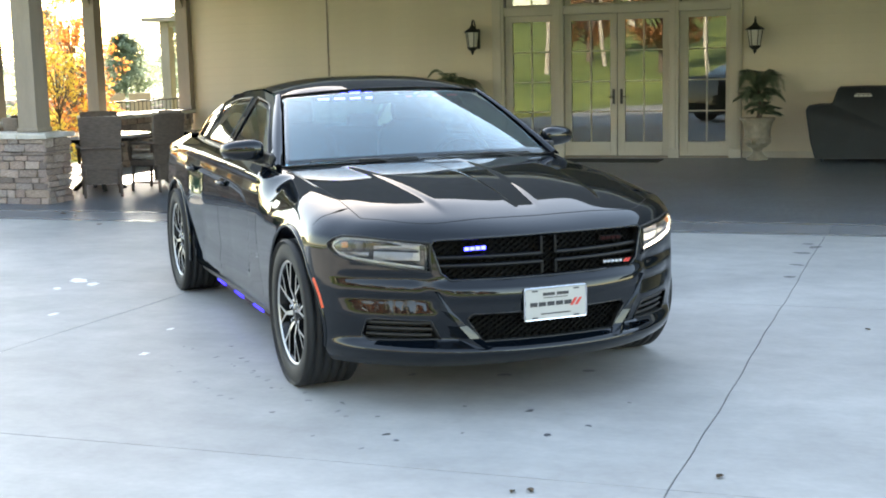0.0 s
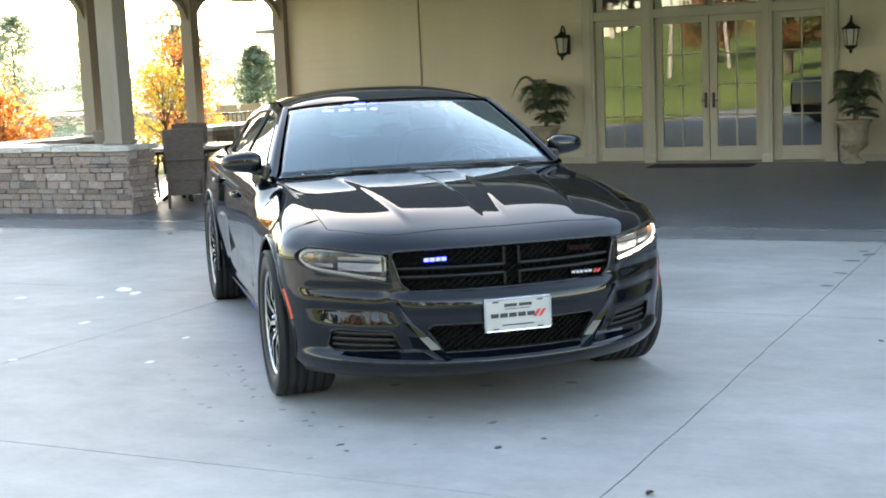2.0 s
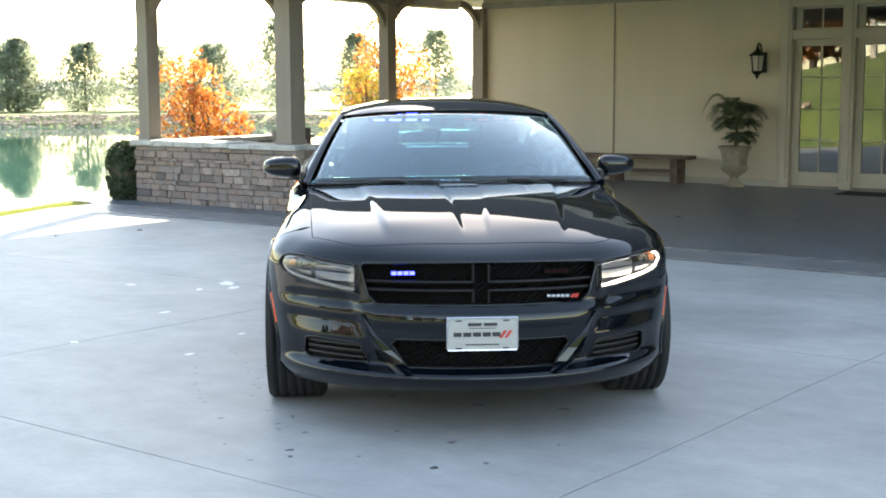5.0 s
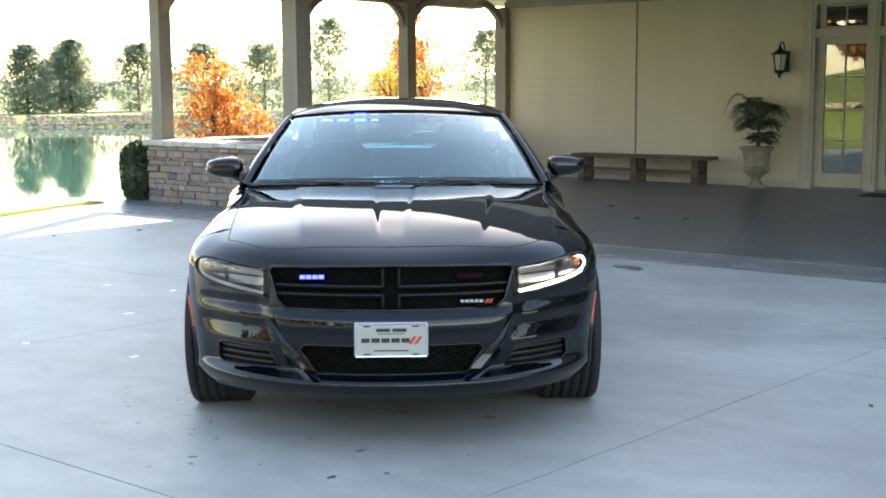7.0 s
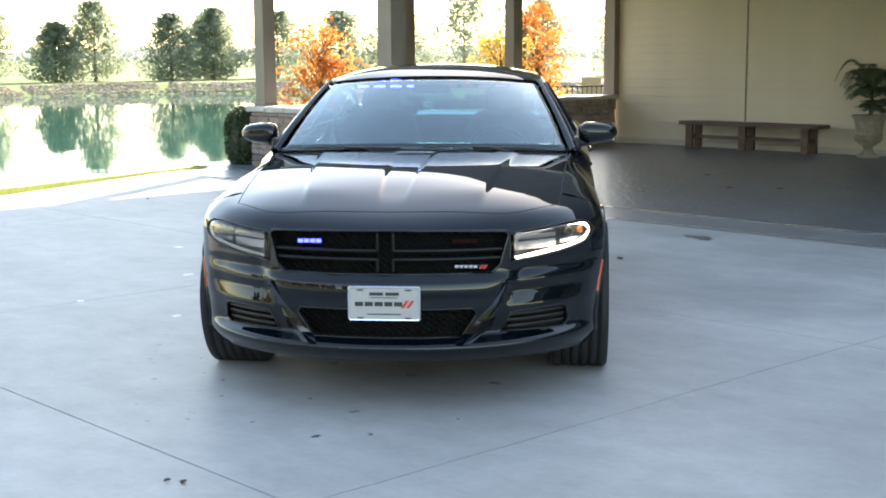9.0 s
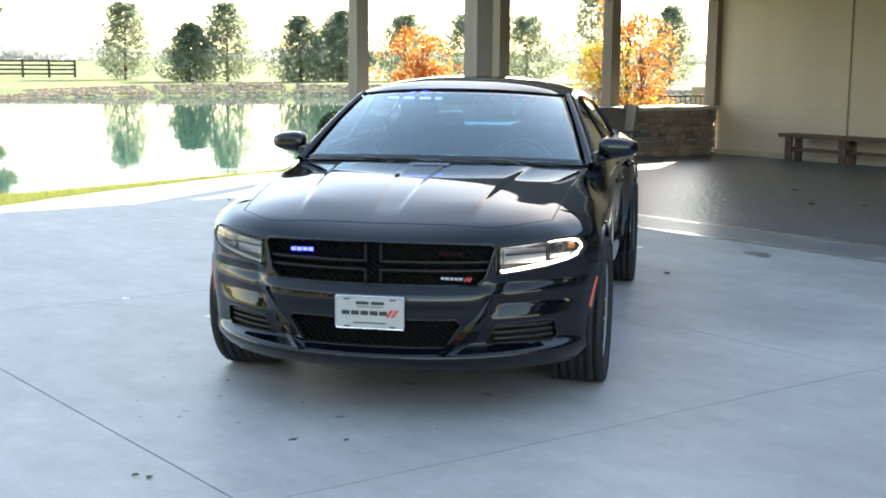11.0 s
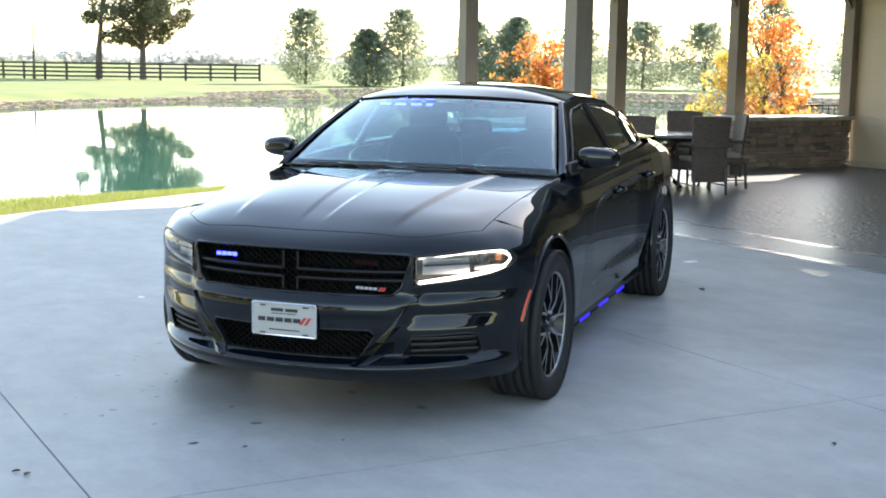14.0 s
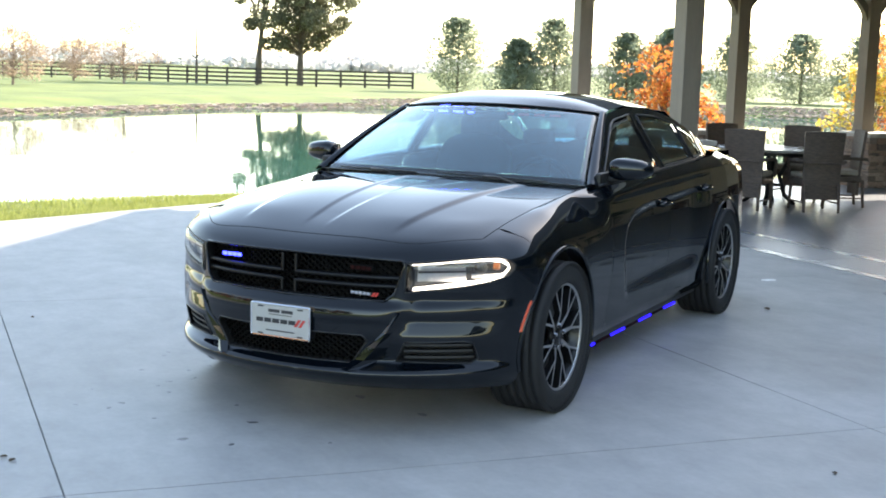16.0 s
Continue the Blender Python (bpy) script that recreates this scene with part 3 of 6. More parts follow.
NOSE_Y = [(0.20, 2.38), (0.235, 2.46), (0.27, 2.508), (0.29, 2.511), (0.302, 2.500), (0.316, 2.470), (0.33, 2.455), (0.37, 2.458), (0.43, 2.467), (0.455, 2.476), (0.50, 2.479), (0.545, 2.476), (0.57, 2.470), (0.59, 2.455), (0.61, 2.445), (0.70, 2.44), (0.775, 2.435), (0.79, 2.425), (0.81, 2.402), (0.83, 2.372), (0.85, 2.335), (0.868, 2.295)]
NOSE_W = [(0.20, 0.905), (0.235, 0.935), (0.27, 0.952), (0.30, 0.952), (0.34, 0.957), (0.45, 0.968), (0.60, 0.974), (0.75, 0.970), (0.80, 0.958), (0.83, 0.941), (0.845, 0.924), (0.857, 0.898), (0.868, 0.845)]
RIDGE = [(0.27, 0.30), (0.33, 0.38), (0.42, 0.455), (0.50, 0.505), (0.60, 0.545), (0.66, 0.56)]
SIDE_Y = 1.86
CHEEK = [(0.32, 0.0), (0.42, 0.022), (0.44, 0.020), (0.52, -0.010), (0.53, -0.002), (0.545, 0.006), (0.59, 0.008), (0.60, 0.002), (0.66, -0.022), (0.70, -0.016), (0.76, 0.0)]


def smooth(a, b, v):
    t = min(1.0, max(0.0, (v - a) / (b - a)))
    return t * t * (3 - 2 * t)


def nose(x, z, off=0.0):
    """The front end's surface: y over width and height."""
    w = interp(NOSE_W, z)
    k = max(0.0, 1 - min(1.0, abs(x) / w) ** 2.25)
    y = SIDE_Y + (interp(NOSE_Y, z) - SIDE_Y) * k ** 0.7
    ridge = interp(RIDGE, z)
    band = smooth(0.29, 0.34, z) * (1 - smooth(0.60, 0.66, z))
    y -= 0.034 * band * smooth(ridge, ridge + 0.035, abs(x)) * (1 - smooth(0.80, 0.92, abs(x)))
    bar = smooth(0.50, 0.53, z) * (1 - smooth(0.575, 0.60, z)) * (1 - smooth(ridge - 0.06, ridge, abs(x)))
    y += 0.012 * bar
    y += interp(CHEEK, z) * smooth(ridge, ridge + 0.04, abs(x)) * (1 - smooth(0.78, 0.93, abs(x)))
    return y + off


def nose_x(y, z):
    """Half width of the front end at a length and height."""
    k = max(0.0, (y - SIDE_Y) / (interp(NOSE_Y, z) - SIDE_Y))
    return interp(NOSE_W, z) * (1 - min(1.0, k) ** (1 / 0.7)) ** (1 / 2.25)


def inside(poly, x, z):
    c = False
    n = len(poly)
    for i in range(n):
        (x0, z0), (x1, z1) = poly[i], poly[(i + 1) % n]
        if (z0 > z) != (z1 > z) and x < (x1 - x0) * (z - z0) / (z1 - z0) + x0:
            c = not c
    return c


def nearest(poly, x, z):
    best = None
    n = len(poly)
    for i in range(n):
        (x0, z0), (x1, z1) = poly[i], poly[(i + 1) % n]
        dx, dz = x1 - x0, z1 - z0
        t = min(1, max(0, ((x - x0) * dx + (z - z0) * dz) / (dx * dx + dz * dz + 1e-12)))
        p = (x0 + t * dx, z0 + t * dz)
        d = (p[0] - x) ** 2 + (p[1] - z) ** 2
        if best is None or d < best[0]:
            best = (d, p)
    return best[1]


def cut(bm, poly, uv, put):
    """Opens a hole of the outline poly; uv reads a vertex in the outline's plane, put sets it back on the surface."""
    gone = [f for f in bm.faces if inside(poly, *uv(f.calc_center_median()))]
    rim = {v for f in gone for v in f.verts}
    bmesh.ops.delete(bm, geom=gone, context="FACES_ONLY")
    for v in list(bm.verts):
        if not v.link_faces:
            bm.verts.remove(v)
        elif v in rim:
            put(v, *nearest(poly, *uv(v.co)))


def flip_x(poly):
    return [(-x, z) for x, z in poly][::-1]


def patch(x0, x1, top, low, off, nx=14, nz=6, thick=0.0, surface=nose):
    """A panel on the front end between two edges given over x."""
    bm = bmesh.new()
    rows = []
    for j in range(nz + 1):
        row = []
        for i in range(nx + 1):
            x = x0 + (x1 - x0) * i / nx
            z = low(x) + (top(x) - low(x)) * j / nz
            row.append((x, surface(x, z, off), z))
        rows.append(row)
    grid_mesh(bm, rows)
    if thick:
        bmesh.ops.recalc_face_normals(bm, faces=bm.faces)
        bmesh.ops.solidify(bm, geom=bm.faces[:], thickness=thick)
    return bm


GRILLE = [(-0.46, 0.605), (0.46, 0.605), (0.50, 0.64), (0.535, 0.765), (0.525, 0.785), (0.3, 0.792), (0, 0.795), (-0.3, 0.792), (-0.525, 0.785), (-0.535, 0.765), (-0.50, 0.64)]
LOWER = [(-0.33, 0.325), (0.33, 0.325), (0.40, 0.43), (0.38, 0.455), (-0.38, 0.455), (-0.40, 0.43)]
FOG = [(0.50, 0.335), (0.775, 0.325), (0.80, 0.345), (0.79, 0.42), (0.76, 0.43), (0.545, 0.425)]
HEAD_TOP = [(0.540, 0.776), (0.70, 0.790), (0.80, 0.801), (0.86, 0.801), (0.895, 0.786), (0.915, 0.763)]
HEAD_LOW = [(0.540, 0.646), (0.62, 0.654), (0.75, 0.671), (0.84, 0.691), (0.895, 0.717), (0.915, 0.745)]
HEAD = [p for p in HEAD_LOW] + [p for p in HEAD_TOP[::-1]]


def front_end(car):
    bm = bmesh.new()
    zs = [0.20, 0.22, 0.235, 0.25, 0.262, 0.274, 0.286, 0.295, 0.302, 0.308, 0.315] + list(np.arange(0.322, 0.80, 0.0100)) + [0.805, 0.815, 0.825, 0.834, 0.842, 0.85, 0.856, 0.862, 0.868]
    rows = []
    for z in zs:
        w = interp(NOSE_W, z)
        # pull the top ring back at the sides to follow the bonnet's cut line
        row = []
        for k in range(-56, 57):
            x = w * math.sin(math.pi / 2 * k / 56)
            # meets the bonnet's front edge
            s = x / w
            t = max(0.0, (z - 0.80) / 0.068) ** 1.3
            xt, yt, zt = nose_top(s)
            row.append((x + t * (xt - s * 0.845), nose(x, z) + t * (yt - nose(s * 0.845, 0.868)), z + t * (zt - 0.868)))
        rows.append(row)
    grid_mesh(bm, rows)

    def put(v, x, z):
        v.co = (x, nose(x, z), z)

    # wheel arches bite into the bumper's ends
    arch = [(1.525 + 0.43 * math.cos(a), 0.372 + 0.43 * math.sin(a)) for a in np.linspace(-0.9, 1.2, 30)] + [(1.6, 0.8), (1.6, 0.0)]

    def put_side(v, y, z):
        v.co = (math.copysign(nose_x(y, z), v.co.x), max(y, SIDE_Y), z)

    cut(bm, arch, lambda c: (c.y, c.z), put_side)
    for poly in (GRILLE, LOWER, FOG, flip_x(FOG), HEAD, flip_x(HEAD)):
        cut(bm, poly, lambda c: (c.x, c.z), put)
    bumper = part("front_bumper", bm, M_PAINT, car, "glossy black front bumper and nose panel", smooth=True)
    # openings' inner walls and dark back
    for name, poly, depth in (("grille_surround", GRILLE, 0.07), ("lower_intake", LOWER, 0.06), ("fog_recess", FOG, 0.055), ("fog_recess", flip_x(FOG), 0.055), ("lamp_recess", HEAD, 0.11), ("lamp_recess", flip_x(HEAD), 0.11)):
        ring = []
        n = len(poly)
        for i in range(n):
            for s in (0, 0.25, 0.5, 0.75):
                (x0, z0), (x1, z1) = poly[i], poly[(i + 1) % n]
                ring.append((x0 + (x1 - x0) * s, z0 + (z1 - z0) * s))
        bm = bmesh.new()
        a = [[(x, nose(x, z) + 0.004, z) for x, z in ring], [(x, nose(x, z) - depth, z) for x, z in ring]]
        vs = grid_mesh(bm, a, True)
        bm.faces.new(vs[1])
        bmesh.ops.triangulate(bm, faces=[f for f in bm.faces if len(f.verts) > 4])
        part(name, bm, M_VOID if name != "lamp_recess" else M_TRIMBLACK, bumper)
        edge = [Vector((x, nose(x, z) + 0.001, z)) for x, z in ring]
        part("trim_ring", tube(edge + [edge[0]], 0.006 if "grille" in name else 0.004, n=6), M_PAINT if "grille" in name else M_TRIMBLACK, bumper, smooth=True)
    # hexagonal mesh of both intakes
    for name, poly, y_in, cw, ch in (("grille_mesh", GRILLE, 0.050, 0.036, 0.021), ("intake_mesh", LOWER, 0.034, 0.036, 0.021)):
        bm = bmesh.new()
        x_lo, x_hi = min(p[0] for p in poly), max(p[0] for p in poly)
        z_lo, z_hi = min(p[1] for p in poly), max(p[1] for p in poly)
        r = 0
        z = z_lo
        while z < z_hi:
            x = x_lo + (cw / 2 if r % 2 else 0)
            while x < x_hi:
                hexa = [(x + cw * 0.5 * c, z + ch * 0.62 * s) for c, s in ((-1, 0), (-0.45, 1), (0.45, 1), (1, 0))]
                for (xa, za), (xb, zb) in zip(hexa, hexa[1:]):
                    if inside(poly, xa, za) and inside(poly, xb, zb):
                        t = 0.0024
                        q = [(xa, nose(xa, za) - y_in, za - t), (xb, nose(xb, zb) - y_in, zb - t), (xb, nose(xb, zb) - y_in, zb + t), (xa, nose(xa, za) - y_in, za + t)]
                        f = [bm.verts.new(p) for p in q]
                        g = [bm.verts.new((p[0], p[1] - 0.02, p[2])) for p in q]
                        bm.faces.new(f)
                        for i in range(4):
                            bm.faces.new((f[i], f[(i + 1) % 4], g[(i + 1) % 4], g[i]))
                x += cw
            z += ch * 0.62
            r += 1
        part(name, bm, M_MESH, bumper, "black honeycomb mesh")
    # crosshair bars of the grille
    for side in (-1, 1):
        for z in (0.706, 0.668):
            xs = np.linspace(0.040, 0.51, 18)
            bm = bmesh.new()
            rows = []
            for x in xs:
                y = nose(x * side, z) - 0.012
                rows.append([(x * side, y - 0.02, z - 0.010), (x * side, y, z - 0.008), (x * side, y + 0.003, z), (x * side, y, z + 0.008), (x * side, y - 0.02, z + 0.010)])
            grid_mesh(bm, rows)
            part("grille_bar", bm, M_BARS, bumper, smooth=True)
        part("grille_upright", box(side * 0.028, nose(0, 0.74) - 0.035, 0.70, side * 0.042, nose(0, 0.74) - 0.010, 0.785, 0.005), M_BARS, bumper)
        part("grille_upright", box(side * 0.028, nose(0, 0.63) - 0.035, 0.612, side * 0.042, nose(0, 0.63) - 0.012, 0.674, 0.005), M_BARS, bumper)
        # fog louvres
        for z in (0.352, 0.382, 0.410):
            rows = []
            for x in np.linspace(0.53, 0.78, 10):
                y = nose(x, z) - 0.018
                rows.append([(x * side, y - 0.03, z - 0.004), (x * side, y, z - 0.005), (x * side, y, z + 0.005), (x * side, y - 0.03, z + 0.008)])
            bm = bmesh.new()
            grid_mesh(bm, rows)
            part("fog_louvre", bm, M_TRIMBLACK, bumper)
        # fin at the foot of the ridge
        bm = bmesh.new()
        rows = []
        for z, w in ((0.30, 0.035), (0.34, 0.05), (0.40, 0.04), (0.47, 0.02), (0.56, 0.006)):
            r = interp(RIDGE, z)
            rows.append([(side * (r - w), nose(r - w, z, 0.001), z), (side * r, nose(r, z, 0.0) + 0.016, z), (side * (r + w), nose(r + w, z, 0.001), z)])
        grid_mesh(bm, rows)
        part("bumper_fin", bm, M_PAINT, bumper, smooth=False)
    # grille warning lamps, name bar, plate
    for x, m, lab in ((0.345, M_BLUE, "lit blue LED warning lamp"), (-0.345, M_RED_DARK, "unlit red LED warning lamp")):
        y = nose(x, 0.745) - 0.018
        lamp = part("grille_lamp", box(x - 0.060, y - 0.03, 0.731, x + 0.060, y, 0.759, 0.004), M_MESH, bumper, lab)
        for k in range(4):
            part("led", box(x - 0.052 + k * 0.027, y, 0.737, x - 0.030 + k * 0.027, y + 0.006, 0.753, 0.002), m, lamp)
    badge = part("badge", box(-0.44, 0, 0.628, -0.30, 0.004, 0.642), M_TRIMBLACK, bumper, "small silver badge bars with a red mark")
    badge.location.y = nose(0.37, 0.635) - 0.012
    for k in range(5):
        x = -0.302 - k * 0.0205
        part("badge_bar", box(x - 0.017, 0.0045, 0.629, x, 0.009, 0.641, 0.001), M_CHROME, badge)
    for k in range(2):
        bm = box(-0.424 - k * 0.016, 0.005, 0.626, -0.414 - k * 0.016, 0.010, 0.644)
        for v in bm.verts:
            v.co.x -= (v.co.z - 0.635) * 0.7
        part("badge_mark", bm, M_RED_INK, badge)
    py = 2.492
    plate = part("plate", box(-0.156, py - 0.006, 0.408, 0.156, py, 0.562, 0.004), M_PLATE, bumper, "white dealer plate in a chrome frame")
    bm = bmesh.new()
    tube([(-0.15, py, 0.413), (0.15, py, 0.413), (0.155, py, 0.42), (0.155, py, 0.552), (0.15, py, 0.558), (-0.15, py, 0.558), (-0.155, py, 0.552), (-0.155, py, 0.42), (-0.15, py, 0.413)], 0.0045, n=6, bm=bm)
    part("plate_frame", bm, M_CHROME, plate)
    part("plate_bar", box(0.004, py, 0.521, 0.064, py + 0.002, 0.535), M_INK, plate)
    part("plate_bar", box(-0.066, py, 0.521, -0.006, py + 0.002, 0.535), M_INK, plate)
    part("plate_bar", box(-0.060, py, 0.510, 0.060, py + 0.002, 0.513), M_INK, plate)
    for k in range(5):
        x = 0.128 - k * 0.043
        bm = box(x - 0.036, py, 0.474, x, py + 0.002, 0.493)
        part("plate_bar", bm, M_INK, plate)
    for k in range(2):
        bm = box(-0.098 - k * 0.024, py, 0.467, -0.084 - k * 0.024, py + 0.0025, 0.500)
        for v in bm.verts:
            v.co.x -= (v.co.z - 0.483) * 0.7
        part("plate_mark", bm, M_RED_INK, plate)
    part("plate_bar", box(-0.075, py, 0.436, 0.075, py + 0.002, 0.441), M_INK, plate)
    for x in (-0.105, 0.105):
        for z in (0.545, 0.422):
            part("bolt", box(x - 0.014, py, z - 0.003, x + 0.014, py + 0.003, z + 0.003), M_INK, plate)
    part("plate_bracket", box(-0.15, py - 0.06, 0.42, 0.15, py - 0.006, 0.55), M_TRIMBLACK, plate)
    # head lamps
    for side in (-1, 1):
        top = lambda x: interp(HEAD_TOP, abs(x))
        low = lambda x: interp(HEAD_LOW, abs(x))
        xa, xb = (0.545, 0.912) if side > 0 else (-0.912, -0.545)
        head = part("headlamp", patch(xa, xb, lambda x: top(x) - 0.002, lambda x: low(x) + 0.002, -0.075), M_LAMPDARK, car, "clear-lensed headlamp with a lit white light strip" if side < 0 else "clear-lensed headlamp with its light strip unlit", smooth=True)
        part("lens", patch(xa, xb, lambda x: top(x) - 0.001, lambda x: low(x) + 0.001, 0.003, thick=0.003), M_LENS, head, smooth=True)
        loop = [(0.56, 0.764), (0.66, 0.774), (0.76, 0.783), (0.83, 0.787), (0.866, 0.782), (0.886, 0.768), (0.891, 0.750), (0.880, 0.729), (0.85, 0.710), (0.80, 0.698), (0.70, 0.682), (0.62, 0.670), (0.565, 0.664)]
        pts = [(side * x, nose(x, z) - 0.014, z) for x, z in loop]
        part("light_strip", tube(pts, 0.0050, n=8), M_DRL if side < 0 else M_LED_OFF, head, smooth=True)
        part("reflector", patch(*((0.565, 0.74) if side > 0 else (-0.74, -0.565)), lambda x: 0.757, lambda x: 0.690, -0.05), M_REFLECTOR, head)
        part("reflector", patch(*((0.76, 0.86) if side > 0 else (-0.86, -0.76)), lambda x: 0.725, lambda x: 0.705, -0.045), M_REFLECTOR, head)
        c = (side * 0.79, nose(0.79, 0.752) - 0.055, 0.752)
        bm = bmesh.new()
        bmesh.ops.create_uvsphere(bm, u_segments=20, v_segments=12, radius=0.030)
        bmesh.ops.translate(bm, vec=c, verts=bm.verts)
        part("projector", bm, M_LAMPDARK, head, smooth=True)
        part("amber_bulb", box(side * 0.835, nose(0.84, 0.76) - 0.05, 0.745, side * 0.865, nose(0.84, 0.76) - 0.03, 0.772, 0.006), M_AMBER, head)
        part("divider", patch(*((0.575, 0.86) if side > 0 else (-0.86, -0.575)), lambda x: 0.738 + 0.03 * (abs(x) - 0.57), lambda x: 0.728 + 0.03 * (abs(x) - 0.57), -0.03), M_TRIMBLACK, head)
    part("air_deflector", box(-0.45, 2.00, 0.150, 0.45, 2.05, 0.225, 0.012), M_TRIMBLACK, bumper)
    return bumper


SIDE_W = [(-2.5, 0.80), (-2.35, 0.885), (-2.1, 0.945), (-1.9, 0.965), (-1.525, 0.980), (-1.2, 0.972), (-0.8, 0.960), (0, 0.955), (0.8, 0.960), (1.2, 0.972), (1.5, 0.978), (1.7, 0.976), (SIDE_Y, 0.973)]
TOP_X = smoothed([(-2.5, 0.66), (-2.2, 0.73), (-1.85, 0.79), (-1.5, 0.86), (-1.0, 0.885), (0.5, 0.885), (0.75, 0.875), (0.88, 0.82), (1.1, 0.800), (1.5, 0.815), (SIDE_Y, 0.845)], 0.09)
TOP_Z = smoothed([(-2.5, 1.06), (-2.2, 1.085), (-1.85, 1.105), (-1.5, 1.095), (-1.0, 1.078), (0, 1.052), (0.75, 1.030), (0.88, 1.027), (1.1, 1.003), (1.5, 0.955), (SIDE_Y, 0.886)], 0.09)


def spline(pts, n):
    """Smooth curve through points."""
    out = []
    p = [pts[0]] + list(pts) + [pts[-1]]
    seg = len(pts) - 1
    for k in range(n):
        u = k / (n - 1) * seg
        i = min(int(u), seg - 1)
        t = u - i
        a, b, c, d = p[i], p[i + 1], p[i + 2], p[i + 3]
        out.append(tuple(0.5 * (2 * b[m] + (c[m] - a[m]) * t + (2 * a[m] - 5 * b[m] + 4 * c[m] - d[m]) * t * t + (3 * b[m] - a[m] - 3 * c[m] + d[m]) * t ** 3) for m in range(len(b))))
    return out


SCALLOP = [(-1.2, 0.93), (-0.4, 0.905), (0.1, 0.893), (0.3, 0.876), (0.4, 0.860), (0.5, 0.822), (0.555, 0.775), (0.585, 0.72)]     # crease pressed into the doors
SCALLOP_END = [(0.40, 0.490), (0.46, 0.515), (0.59, 0.575), (0.70, 0.590), (1.0, 0.590)]
NOSE_EDGE = [(z + max(0.0, (z - 0.80) / 0.068) ** 1.3 * 0.018, x) for z, x in ((q / 500, interp(NOSE_W, q / 500)) for q in range(100, 435))]


def side_profile(y):
    w, tx, tz = interp(SIDE_W, y), interp(TOP_X, y), interp(TOP_Z, y)
    g = smooth(0.8, 1.1, y)
    d = tz - 0.75
    roll = [(w - 0.028 - 0.070 * g, 0.75 + d * (0.68 + 0.09 * g)), (w + (tx - w) * (0.40 + 0.46 * g), (0.75 + d * 0.84) * (1 - g) + (tz - 0.012) * g), (tx, tz)]
    pts = [(w - 0.10, 0.20), (w - 0.06, 0.235), (w - 0.034, 0.285), (w - 0.027, 0.345), (w - 0.017, 0.43), (w - 0.004, 0.56), (w, 0.68), (w - 0.004 - 0.004 * g, 0.75 + d * 0.2), (w - 0.014 - 0.030 * g, 0.75 + d * (0.48 + 0.02 * g))] + roll
    prof = spline(pts, 64)
    out = []
    for x, z in prof:
        # pressed scallop in the doors
        s = (1 - smooth(interp(SCALLOP, y) - 0.030, interp(SCALLOP, y) + 0.016, z)) * (1 - smooth(interp(SCALLOP_END, z) - 0.085, interp(SCALLOP_END, z) + 0.022, y))
        s *= smooth(-1.15, -0.7, y) * smooth(0.36, 0.50, z)
        f = smooth(0.95, SIDE_Y, y)
        if f and z > 0.3:
            zz = z if z < 0.75 else 0.75 + (z - 0.75) * 0.136 / max(0.136, tz - 0.75)
            x += f * (interp(NOSE_EDGE, zz) - x)
        out.append((x - 0.022 * s, z))
    if y > 0.88:
        # shoulder between the fender's crown and the bonnet
        x0, z0 = out[-1]
        for q in (0.25, 0.5, 0.75, 1.0):
            x = x0 + (hood_edge(y) + 0.003 - x0) * q
            out.append((x, z0 + (hood_xz(hood_edge(y) + 0.003, y) - z0) * q * (2 - q)))
    return out


